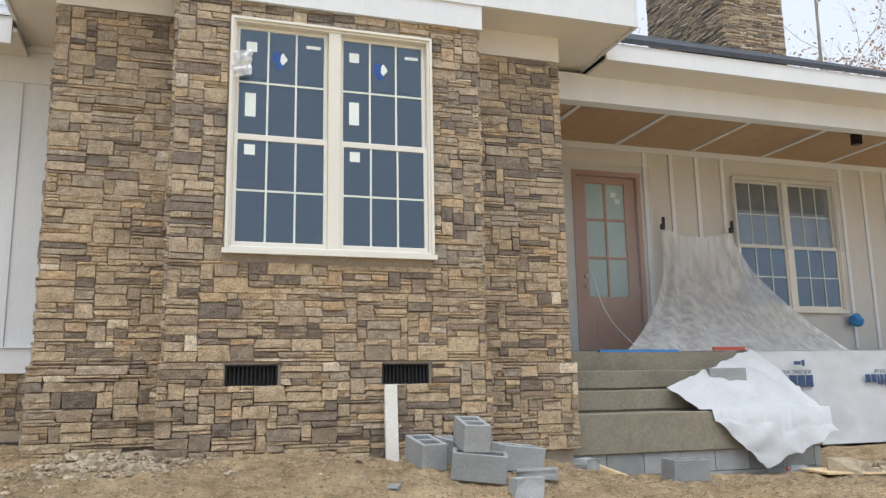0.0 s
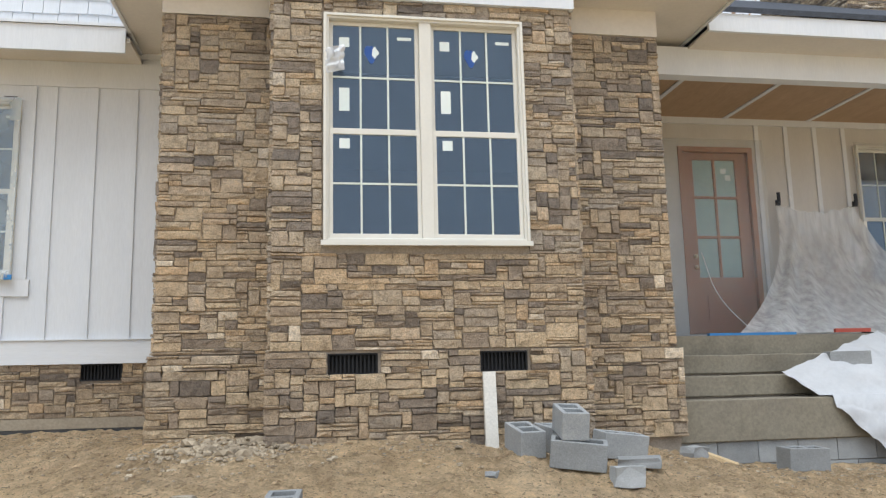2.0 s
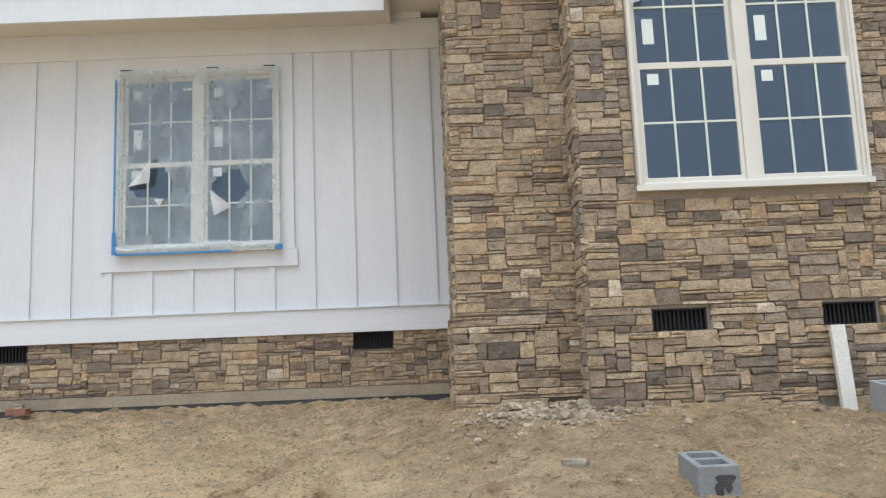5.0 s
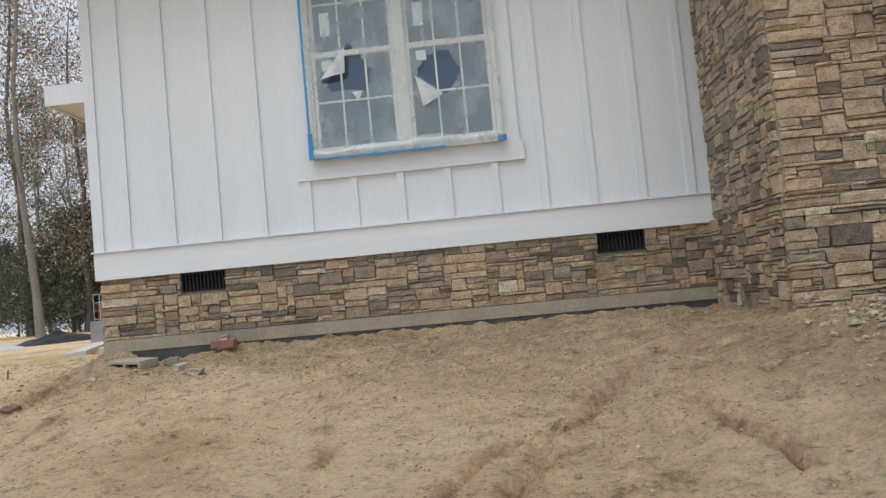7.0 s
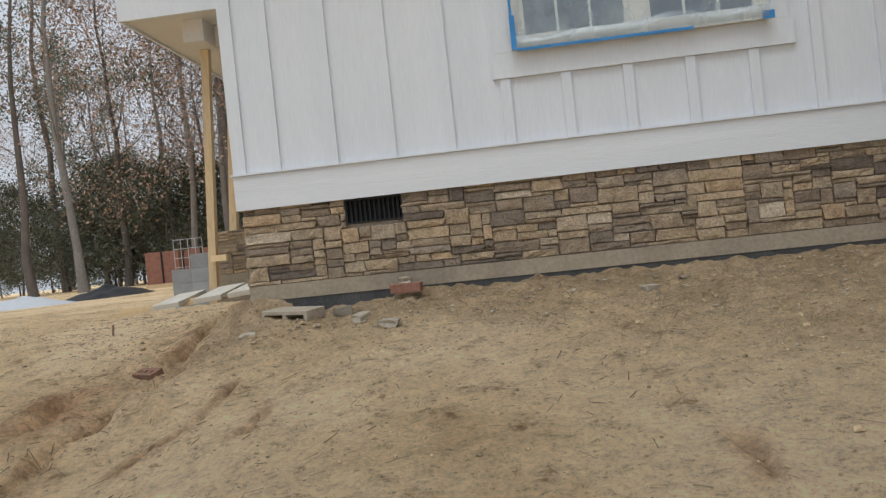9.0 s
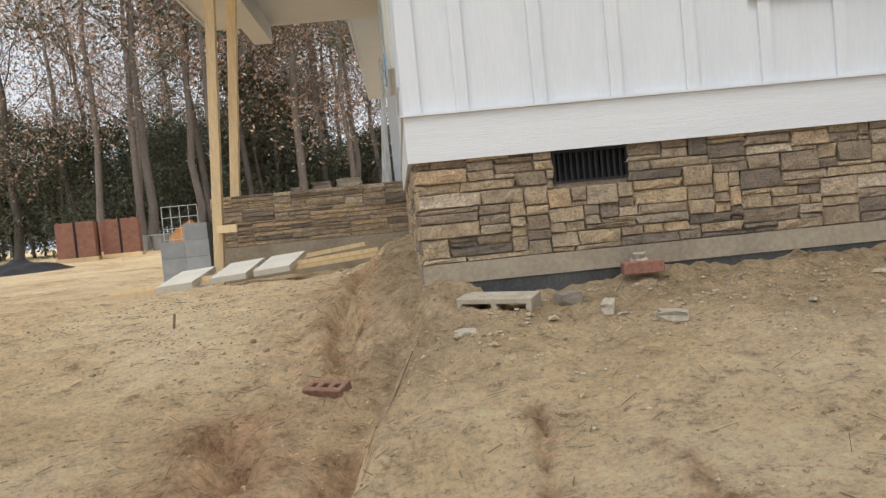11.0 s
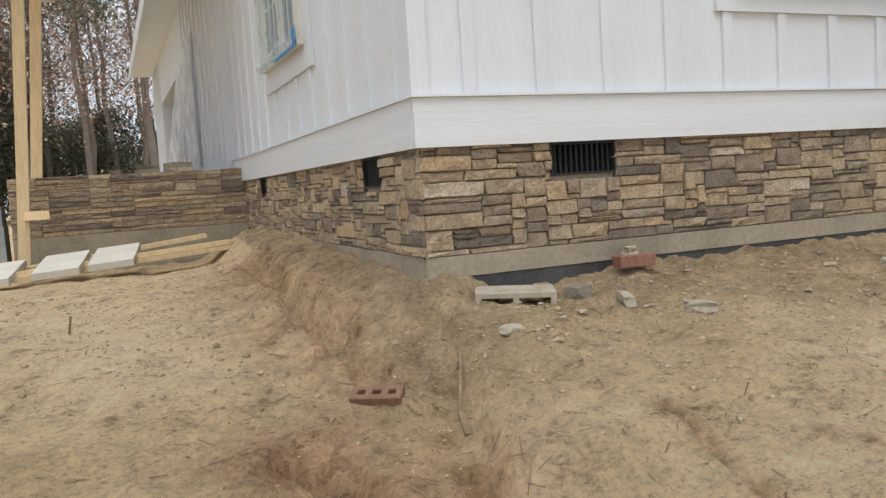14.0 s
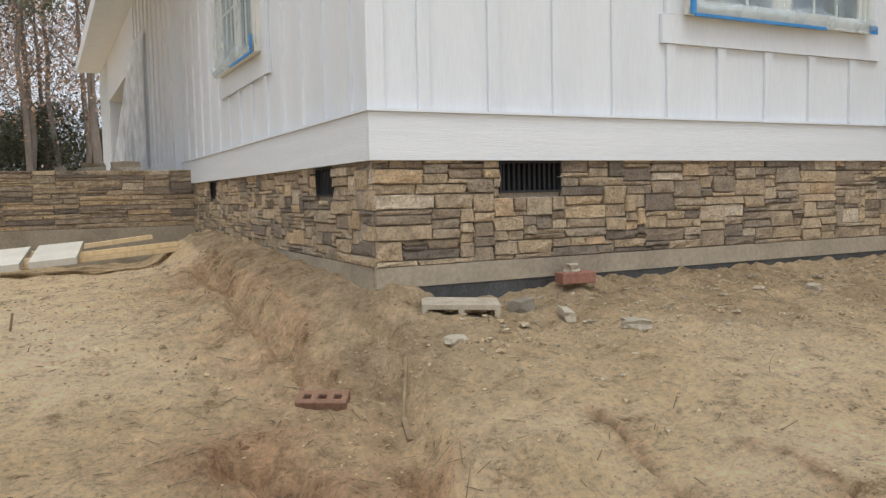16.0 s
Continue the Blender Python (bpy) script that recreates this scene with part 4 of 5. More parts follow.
slab("beam_side_porch_front", (-8.41, XC - 0.01, 12.95, 13.15, 3.92, 4.199), primed, "primed side porch beam", "beam")
GO = (17.7, 22.2, 1.72, 3.30)
bm = bmesh.new()
holed(bm, "y", [13.901, GO[0], GO[1], 25.0], [0.3, GO[2], GO[3], 4.2], lambda y, z: GO[0] < y < GO[1] and GO[2] < z < GO[3], -6.80, -6.60)
wall_g = setting("wall_far_wing", bm, white_paint, "white board-and-batten far wing wall with an open hatch", "wall")
y = 14.1
while y < 24.9:
    if not GO[0] - 0.12 < y < GO[1] + 0.12:
        batten((-6.82, -6.801, y - 0.03, y + 0.03, 1.75, 4.19), wall_g)
    y += 0.41
for a, b, c, d in ((GO[0] - 0.11, GO[0] - 0.001, GO[2], GO[3]), (GO[1] + 0.001, GO[1] + 0.11, GO[2], GO[3]), (GO[0] - 0.11, GO[1] + 0.11, GO[3] + 0.001, GO[3] + 0.13)):
    bm = bmesh.new()
    box(bm, -6.828, -6.801, a, b, c, d)
    part("casing_board", bm, white_paint, wall_g)
# added dark boards that close off the space behind the hatch
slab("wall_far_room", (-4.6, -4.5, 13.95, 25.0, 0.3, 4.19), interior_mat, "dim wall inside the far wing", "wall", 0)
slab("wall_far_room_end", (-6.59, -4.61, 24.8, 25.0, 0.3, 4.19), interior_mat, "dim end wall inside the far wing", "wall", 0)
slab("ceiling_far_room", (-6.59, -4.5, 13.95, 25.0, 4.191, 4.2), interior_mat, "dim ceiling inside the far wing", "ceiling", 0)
slab("soffit_far_wing", (-7.26, -6.60, 16.401, 24.6, 4.201, 4.25), white_paint, "white far wing soffit", "soffit")
slab("fascia_far_wing", (-7.30, -7.261, 16.401, 24.6, 4.18, 4.42), white_paint, "white far wing fascia", "fascia")


def post(base, top, w, label):
    p = thing("wooden_post", base, label, "post", "temporary posts")
    bm = bmesh.new()
    d = [t - b for t, b in zip(top, base)]
    box(bm, -w / 2, w / 2, -w / 2, w / 2, 0, d[2])
    for v in bm.verts:
        v.co.x += d[0] * v.co.z / d[2]
        v.co.y += d[1] * v.co.z / d[2]
    soften(bm, 0.005)
    part("post_shaft", bm, lumber, p)
    return p


near_post = post((-8.80, 13.02, lie(-8.80, 13.02) - 0.03), (-8.57, 13.02, 3.919), 0.10, "tall raw pine post propping the porch beam")
bar("cleat", (0.05, 0.26, -0.12, -0.055, 0.60, 0.68), lumber, near_post)
post((-8.66, 13.62, 1.601), (-8.46, 13.62, 3.919), 0.10, "raw pine post standing on the low porch wall")


# ---- chimney ----
bm = bmesh.new()
box(bm, 7.42, 8.55, 9.8, 11.9, 5.4, 9.2)
chim = setting("chimney", bm, mortar, "tall chimney faced with grey ledge stone", "chimney")
face_stones(chim, (7.42, 9.8, 5.7), 0, 1.13, 3.5, (), 41, None, stone_grey, 0, tall=(1, 1, 2, 2))
face_stones(chim, (7.42, 11.9, 5.7), -90, 2.1, 3.5, (), 42, None, stone_grey, 0, tall=(1, 1, 2, 2))


# ---- concrete blocks ----
def cmu_mesh():
    bm = bmesh.new()
    L, W, H, s = 0.195, 0.095, 0.19, 0.032
    holed(bm, "x", [-L, -L + s, -s / 2, s / 2, L - s, L], [-W, -W + s, W - s, W], lambda a, c: -W + s < c < W - s and s / 2 < abs(a) < L - s, 0, H)
    for q in bm.verts:
        q.co = Vector((q.co.x, q.co.z, q.co.y))
    bmesh.ops.recalc_face_normals(bm, faces=bm.faces)
    soften(bm, 0.004)
    return mesh_of("concrete_block", bm, cmu_mat)


CMU = cmu_mesh()


def cmu(x, y, z, rz, rx=0.0, ry=0.0, label="grey two-cell concrete block lying on the soil"):
    b = new("concrete_block", CMU)
    b.matrix_basis = pose(x, y, z, rx, ry, rz)
    return tagged(b, label, "concrete block", "loose concrete blocks")


def on_soil(x, y, sink=0.012):
    return lie(x, y) - sink


cmu(1.273, 5.865, 0.70, 93.7, -0.8, -8, "grey two-cell concrete block standing at the end of a loose pile")
cmu(1.556, 5.517, 0.62, -18.2, 7.2, 6, "grey concrete block at the bottom of a loose pile")
cmu(1.545, 5.62, 0.835, 82.9, 2.3, -8, "grey concrete block set on top of another block")
cmu(2.057, 6.02, 0.62, 12.0, 6, 7)
cmu(1.56, 6.08, 0.685, 95, 2, -3, "grey concrete block at the back of a loose pile")
cmu(3.86, 6.42, on_soil(3.86, 6.42, 0.015), 4, 2, 2, "grey concrete block lying at the foot of the porch steps")
cmu(-0.43, 4.58, on_soil(-0.43, 4.58, 0.06), 86, -1, -3, "stained grey concrete block lying alone on the soil")
cmu(5.02, 7.30, 1.234, -16, 0, 0, "grey concrete block weighing down the house wrap")
lone = bmesh.new()
for k_, (ax, az, sx, sz) in enumerate(((0.028, 0.125, 0.042, 0.03), (0.0, 0.085, 0.02, 0.05), (0.04, 0.10, 0.018, 0.03))):
    ring = [(-0.1965 - 0.0006 * k_, -ax + sx * math.cos(q) * (1 + 0.25 * math.sin(3 * q + k_)), az + sz * math.sin(q) * (1 + 0.25 * math.cos(2 * q + k_))) for q in (2 * math.pi * n_ / 18 for n_ in range(18))]
    lone.faces.new([lone.verts.new(p) for p in ring])
lone = part("tar_stain", lone, tar, [o for o in scene.objects if o.get("label", "").startswith("stained grey")][0])


def broken(x, y, rz, L, W, H, label, seed, mat=None):
    rnd = random.Random(seed)
    bm = bmesh.new()
    box(bm, -L / 2, L / 2, -W / 2, W / 2, 0, H)
    bmesh.ops.subdivide_edges(bm, edges=bm.edges[:], cuts=1)
    for v in bm.verts:
        v.co += Vector((rnd.uniform(-1, 1), rnd.uniform(-1, 1), rnd.uniform(-0.6, 0.6))) * 0.011
    soften(bm, 0.003)
    ob = part("block_fragment", bm, mat or cmu_mat)
    ob.matrix_basis = pose(x, y, on_soil(x, y), rnd.uniform(-4, 4), rnd.uniform(-4, 4), rz)
    return tagged(ob, label, "rubble", "broken block pieces")


broken(1.80, 5.22, -10, 0.20, 0.17, 0.13, "broken half of a grey concrete block", 1)
broken(-1.0, 4.95, -30, 0.13, 0.08, 0.04, "flat pale chip of stone on the soil", 2, debris_mat)
broken(2.07, 5.66, -25, 0.30, 0.17, 0.07, "flat broken piece of grey concrete block", 3)
broken(0.9, 5.3, 60, 0.10, 0.07, 0.04, "flat broken piece of grey concrete block", 4)
broken(2.80, 6.25, 35, 0.24, 0.12, 0.09, "white-edged broken piece of concrete", 5)
broken(-6.03, 8.13, 20, 0.11, 0.08, 0.06, "pale broken chunk of mortar", 6, debris_mat)
broken(-5.88, 7.96, 70, 0.15, 0.05, 0.05, "pale broken chunk of mortar", 7, debris_mat)
broken(-5.67, 7.70, -20, 0.12, 0.08, 0.04, "pale broken chunk of mortar", 8, debris_mat)
broken(-6.56, 7.82, 10, 0.09, 0.06, 0.025, "white chip of stone on the soil", 9, debris_mat)
broken(-4.14, 7.95, 30, 0.10, 0.07, 0.05, "pale broken chunk of mortar", 10, debris_mat)

# half of a block, split lengthwise, by the corner of the house
bm = bmesh.new()
L, s = 0.195, 0.03
holed(bm, "x", [-L, -L + s, -s / 2, s / 2, L - s, L], [0, 0.05, 0.085], lambda a, c: c < 0.05 and s / 2 < abs(a) < L - s, 0, 0.19)
soften(bm, 0.004)
hb = part("split_block", bm, debris_mat)
hb.matrix_basis = pose(-6.40, 8.06, on_soil(-6.4, 8.06, 0.02), 3, 2, -24) @ Matrix.Diagonal((0.95, 1, 0.8, 1))
tagged(hb, "split grey concrete block lying face down beside the foundation", "concrete block")


def brick(x, y, rz, label, dz=0.0, tilt=0.0, mat=None):
    bm = bmesh.new()
    holed(bm, "x", [-0.1, -0.075, -0.045, -0.017, 0.017, 0.045, 0.075, 0.1], [-0.046, -0.016, 0.016, 0.046],
          lambda a, c: abs(c) < 0.016 and (abs(a) < 0.017 or 0.045 < abs(a) < 0.075), 0, 0.06)
    for q in bm.verts:
        q.co = Vector((q.co.x, q.co.z - 0.03, q.co.y + 0.046))
    bmesh.ops.recalc_face_normals(bm, faces=bm.faces)
    soften(bm, 0.004)
    b = part("brick", bm, mat or brick_mat)
    b.matrix_basis = pose(x, y, on_soil(x, y) + dz, tilt, 0, rz)
    return tagged(b, label, "brick", "loose bricks")


brick(-5.62, 8.26, -6, "red cored brick set on edge against the foundation")
brick(-7.15, 7.80, -32, "muddy red cored brick half sunk in the soil", -0.07, 18, mud_brick)
broken(-5.63, 8.25, 10, 0.075, 0.06, 0.04, "small pale stone resting on a brick", 11, debris_mat).location.z += 0.10

# flat weathered board leaning under the vent
lb = bar("leaning_board", (-0.05, 0.05, -0.02, 0.02, 0, 0.60), pipe_white, None, 0.006)
lb.matrix_basis = pose(1.105, 6.20, on_soil(1.1, 6.2, 0.03), -7, 0.6, 0)
tagged(lb, "weathered white board leaning on the stone under a vent", "board")


# ---- timber, slabs and scrap ----
def plank(name, a, b, w, h, mat, label, category, group=""):
    a, b = Vector(a), Vector(b)
    d = b - a
    bm = bmesh.new()
    box(bm, 0, d.length, -w / 2, w / 2, 0, h)
    soften(bm, 0.004)
    ob = part(name, bm, mat)
    ob.matrix_basis = Matrix.Translation(a) @ d.to_track_quat("X", "Z").to_matrix().to_4x4()
    return tagged(ob, label, category, group)


lum = "raw pine board lying on the soil under stone caps"
plank("lumber_board", (-9.72, 12.18, 0.66), (-6.98, 12.28, 0.84), 0.09, 0.04, lumber, lum, "board", "lumber pile")
plank("lumber_board", (-9.62, 12.30, 0.67), (-7.0, 12.38, 0.85), 0.09, 0.04, lumber, lum, "board", "lumber pile")
plank("lumber_board", (-9.45, 12.62, 0.70), (-7.2, 12.86, 0.93), 0.09, 0.04, lumber, lum, "board", "lumber pile")
plank("lumber_board", (-9.66, 12.24, 0.701), (-7.05, 12.33, 0.881), 0.09, 0.038, lumber, lum, "board", "lumber pile")
plank("board_scrap", (2.98, 6.62, on_soil(2.98, 6.62) + 0.04), (3.27, 6.44, on_soil(3.27, 6.44)), 0.14, 0.03, lumber, "short yellow scrap board on the soil", "board")
plank("board_scrap", (5.40, 6.58, on_soil(5.4, 6.58) + 0.03), (6.7, 6.30, on_soil(6.7, 6.30) + 0.03), 0.5, 0.018, lumber, "plywood scrap carrying stone offcuts", "board")
for x, z, tilt in ((-8.95, 0.775, 1), (-8.44, 0.812, 3), (-8.02, 0.842, 5)):
    bm = bmesh.new()
    box(bm, -0.18, 0.18, -0.36, 0.30, 0, 0.055)
    soften(bm, 0.006)
    cap = part("stone_cap", bm, pale_stone)
    cap.matrix_basis = pose(x, 12.36, z - 0.01, 9, -4, -8)
    tagged(cap, "pale cut stone cap lying across pine boards", "stone slab", "stone caps")

# porch pier of concrete block with a wire cage
pier = thing("block_pier", (-9.24, 13.62, 0.70), "grey concrete block pier at the porch corner", "pier")
for i in range(3):
    for j in (0, 1):
        bm = bmesh.new()
        box(bm, -0.27 + 0.271 * j, -0.001 + 0.271 * j, -0.2, 0.2, 0.188 * i - 0.1, 0.188 * i + 0.085)
        soften(bm, 0.004)
        part("block", bm, cmu_mat, pier)
bm = bmesh.new()
box(bm, 0.0, 0.26, -0.18, 0.18, 0.463, 0.65)
soften(bm, 0.004)
part("block", bm, cmu_mat, pier)
cage = thing("wire_cage", (-9.28, 13.5, 1.163), "galvanised wire cage standing on the block pier", "wire cage")
for i in range(5):
    bm = bmesh.new()
    x = -0.2 + 0.1 * i
    box(bm, x - 0.004, x + 0.004, -0.004, 0.004, 0, 0.40)
    part("upright", bm, wire, cage)
for i in range(4):
    bm = bmesh.new()
    box(bm, -0.2, 0.2, -0.012, -0.0045, 0.02 + 0.125 * i, 0.028 + 0.125 * i)
    part("cross_wire", bm, wire, cage)


# ---- far yard ----
def mound(name, x, y, r, h, mat, label, category, seed=1, base=None):
    bm = bmesh.new()
    z0 = lie(x, y) - 0.08 if base is None else base
    bmesh.ops.create_grid(bm, x_segments=22, y_segments=22, size=r)
    for v in bm.verts:
        q = min(1, v.co.xy.length / r)
        v.co.z = h * (1 - q) ** 1.1 * (1 + 0.35 * noise.noise((v.co.x * 2.2, v.co.y * 2.2, seed))) + 0.1 * h * noise.noise((v.co.x * 4, v.co.y * 4, seed + 3)) * (1 - q)
    ob = part(name, bm, mat)
    ob.data.shade_smooth()
    ob.location = (x, y, z0)
    return tagged(ob, label, category)


mound("sand_heap", -14.3, 33.5, 1.7, 1.0, sand_mat, "pile of orange mason sand on the ground", "sand pile")
mound("white_sack", -17.0, 21.5, 1.6, 0.35, wrap_mat, "crumpled white woven sack on the soil", "sack", 4)
mound("dark_tarp", -15.8, 23.5, 1.5, 0.42, black_metal, "crumpled dark tarpaulin on the soil", "tarpaulin", 7)
mound("white_scraps", -12.9, 35.0, 1.5, 0.25, wrap_mat, "white wrapping scraps beside the sand", "scraps", 9)
for x, y in ((-16.0, 27.5), (-15.0, 28.2), (-17.2, 33.0)):
    pal = thing("brick_cube", (x, y, lie(x, y) - 0.02), "strapped cube of red bricks on a pallet", "brick pallet", "brick pallets", 12)
    bar("pallet", (-0.55, 0.55, -0.5, 0.5, 0, 0.12), lumber, pal, 0.01)
    bar("cube_body", (-0.5, 0.5, -0.45, 0.45, 0.121, 1.12), brick_mat, pal, 0.01)
    bar("strap", (-0.03, 0.03, -0.47, 0.47, 0.121, 1.13), black_metal, pal, 0)
for x, y in ((-15.6, 31.5), (-15.0, 31.8)):
    bk = thing("plastic_tub", (x, y, lie(x, y) - 0.01), "grey plastic mortar tub on the soil", "tub", "mortar tubs")
    bm = bmesh.new()
    bmesh.ops.create_cone(bm, cap_ends=True, segments=16, radius1=0.24, radius2=0.32, depth=0.5, matrix=Matrix.Translation((0, 0, 0.25)))
    part("tub_body", bm, cmu_mat, bk)
    bm = bmesh.new()
    bmesh.ops.create_cone(bm, cap_ends=True, segments=16, radius1=0.345, radius2=0.345, depth=0.04, matrix=Matrix.Translation((0, 0, 0.521)))
    part("rim", bm, cmu_mat, bk)


# ---- soil litter ----
def litter(name, count, area, size, mat, label, seed, flat=0.6, dens=None):
    rnd = random.Random(seed)
    verts, faces = [], []
    n = 0
    while n < count:
        x, y = rnd.uniform(*area[:2]), rnd.uniform(*area[2:])
        if dens and rnd.random() > dens(x, y):
            continue
        n += 1
        r = rnd.uniform(*size) * (2.2 if rnd.random() < 0.04 else 1)
        z = lie(x, y) + r * flat * 0.25
        k = len(verts)
        a = rnd.uniform(0, 6.3)
        for sx, sy, sz in ((1, 0, 0), (0, 1, 0), (-1, 0, 0), (0, -1, 0), (0.5, 0.5, 0.9), (-0.5, 0.4, 1.0), (-0.4, -0.5, 0.8), (0.5, -0.5, 0.95)):
            px, py = sx * r * rnd.uniform(0.7, 1.3), sy * r * rnd.uniform(0.6, 1.1)
            verts.append((x + px * math.cos(a) - py * math.sin(a), y + px * math.sin(a) + py * math.cos(a), z + (sz - 0.3) * r * flat * rnd.uniform(0.7, 1.2)))
        faces += [(k, k + 1, k + 4), (k + 1, k + 2, k + 5), (k + 2, k + 3, k + 6), (k + 3, k, k + 7), (k + 4, k + 1, k + 5), (k + 5, k + 2, k + 6),
                  (k + 6, k + 3, k + 7), (k + 7, k, k + 4), (k + 4, k + 5, k + 6, k + 7)]
    me = bpy.data.meshes.new(name)
    me.from_pydata(verts, [], faces)
    me.materials.append(mat)
    return tagged(new(name, me), label, "soil litter", kind="stuff")


clod_mat = surface("soil clod", [(0.29, 0.205, 0.12), (0.47, 0.35, 0.21)], 8, 60, 0.3, 0.97, 0.4, rand=0.4, isle=True)
chip_mat = surface("mortar chips", [(0.28, 0.225, 0.155), (0.46, 0.385, 0.28)], 10, 80, 0.2, 0.95, 0.3, rand=0.4, isle=True)
twig_mat = surface("straw and twigs", [(0.16, 0.11, 0.065), (0.34, 0.25, 0.15)], 10, 80, 0.2, 0.9, 0.2, rand=0.4, isle=True)


def in_yard(x, y):
    return y < (8.28 if x < XP0 - 0.05 else 6.3 if XB0 < x < XB1 else 6.7)


litter("soil_clods", 18000, (-11.5, 6.0, 2.2, 12.5), (0.003, 0.012), clod_mat, "scattered crumbs and clods of dry soil", 3,
       0.6, lambda x, y: (1.0 if in_yard(x, y) else (0.8 if x < -7 else 0)) * (0.12 + 0.9 * turned(x, y) + 0.5 * smooth(0.0, 0.5, noise.noise((x * 0.8, y * 0.8, 2)))))
litter("mortar_chips", 1800, (-6.6, 5.5, 5.4, 8.25), (0.006, 0.020), chip_mat, "pale mortar chips and stone crumbs by the walls", 4,
       0.45, lambda x, y: (math.exp(-((8.3 if x < -1.6 else 6.4) - y) / (0.4 + 0.35 * smooth(-4, -1, x))) if in_yard(x, y) else 0))
litter("rubble_chips", 650, (-1.8, -0.1, 5.7, 6.72), (0.010, 0.036), chip_mat, "heap of pale stone chips by the bay corner", 5,
       0.6, lambda x, y: math.exp(-((x + 0.9) / 0.45) ** 2 - ((y - 6.25) / 0.3) ** 2) if in_yard(x, y) else 0)
litter("stone_offcuts", 90, (5.65, 6.6, 6.28, 6.6), (0.04, 0.10), chip_mat, "heap of tan stone offcuts on plywood", 6, 0.8)


def twigs(count, area, seed):
    rnd = random.Random(seed)
    verts, faces = [], []
    for _ in range(count):
        x, y = rnd.uniform(*area[:2]), rnd.uniform(*area[2:])
        if not (in_yard(x, y) or x < -7.0):
            continue
        a, L, w = rnd.uniform(0, 6.3), rnd.uniform(0.02, 0.09), rnd.uniform(0.0008, 0.0022)
        dx, dy = math.cos(a) * L, math.sin(a) * L
        z0, z1 = lie(x, y) + 0.006, lie(x + dx, y + dy) + 0.008
        k = len(verts)
        nx, ny = -math.sin(a) * w, math.cos(a) * w
        verts += [(x + nx, y + ny, z0), (x - nx, y - ny, z0), (x, y, z0 + 2 * w), (x + dx + nx, y + dy + ny, z1), (x + dx - nx, y + dy - ny, z1), (x + dx, y + dy, z1 + 2 * w)]
        faces += [(k, k + 3, k + 5, k + 2), (k + 2, k + 5, k + 4, k + 1), (k + 1, k + 4, k + 3, k)]
    me = bpy.data.meshes.new("twigs")
    me.from_pydata(verts, [], faces)
    me.materials.append(twig_mat)
    return tagged(new("twigs", me), "dry straw and twig bits on the soil", "soil litter", kind="stuff")


twigs(900, (-10, -4, 3.5, 11), 8)
twigs(500, (-4, 4, 2.5, 8), 9)
twigs(110, (-7.9, -6.9, 6.4, 8.0), 12)
for a, b, w in (((-6.93, 7.55), (-6.80, 7.80), 0.012), ((-6.96, 7.42), (-6.92, 7.56), 0.022), ((-8.0, 6.2), (-7.75, 6.3), 0.009)):
    plank("stick", (*a, on_soil(*a, 0)), (*b, on_soil(*b, -0.02)), w, w * 0.6, twig_mat, "dry grey stick on the soil bank", "stick", "sticks")


stub = bar("stick", (-0.006, 0.006, -0.006, 0.006, -0.02, 0.10), twig_mat, None, 0.002)
stub.matrix_basis = pose(-8.30, 9.48, on_soil(-8.30, 9.48, 0), 6, 9, 0)
tagged(stub, "short dry stub sticking up from the soil", "stick", "sticks")


def loose_stone(x, y, z, L, W, H, label, seed):
    rnd = random.Random(seed)
    bm = bmesh.new()
    box(bm, -L / 2, L / 2, -W / 2, W / 2, 0, H)
    bmesh.ops.subdivide_edges(bm, edges=bm.edges[:], cuts=1)
    for v in bm.verts:
        v.co += Vector((rnd.uniform(-1, 1), rnd.uniform(-1, 1), rnd.uniform(-0.4, 0.4) if v.co.z > 0.01 else 0)) * 0.02
    ob = part("loose_stone", bm, debris_mat)
    ob.location = (x, y, z)
    return tagged(ob, label, "stone", "loose stones")


loose_stone(-7.65, 13.52, 1.60, 0.22, 0.14, 0.08, "pale loose stone on top of the porch wall", 1)
loose_stone(-7.35, 13.52, 1.60, 0.26, 0.14, 0.09, "brown loose stone on top of the porch wall", 2)
loose_stone(-7.95, 13.52, 1.60, 0.12, 0.10, 0.04, "small loose stone on top of the porch wall", 3)


# ---- plastic film ----
def sheet(name, nu, nv, fn, mat, parent=None, label="", skip=None):
    bm = bmesh.new()
    g = [[bm.verts.new(fn(i / nu, j / nv)) for i in range(nu + 1)] for j in range(nv + 1)]
    for j in range(nv):
        for i in range(nu):
            if skip and skip((i + 0.5) / nu, (j + 0.5) / nv):
                continue
            bm.faces.new((g[j][i], g[j][i + 1], g[j + 1][i + 1], g[j + 1][i]))
    for v in [v for v in bm.verts if not v.link_faces]:
        bm.verts.remove(v)
    for f in bm.faces:
        f.smooth = True
    return part(name, bm, mat, parent, label)


def inside(u, v, poly):
    n, ok = len(poly), False
    for i in range(n):
        (x0, y0), (x1, y1) = poly[i], poly[i - 1]
        if (y0 > v) != (y1 > v) and u < (x1 - x0) * (v - y0) / (y1 - y0) + x0:
            ok = not ok
    return ok


HOLES = [[(0.09, 0.36), (0.20, 0.49), (0.24, 0.51), (0.33, 0.42), (0.34, 0.34), (0.32, 0.29), (0.20, 0.30), (0.12, 0.31)],
         [(0.58, 0.36), (0.63, 0.42), (0.75, 0.44), (0.78, 0.38), (0.81, 0.33), (0.74, 0.25), (0.71, 0.23), (0.66, 0.28), (0.58, 0.33)]]


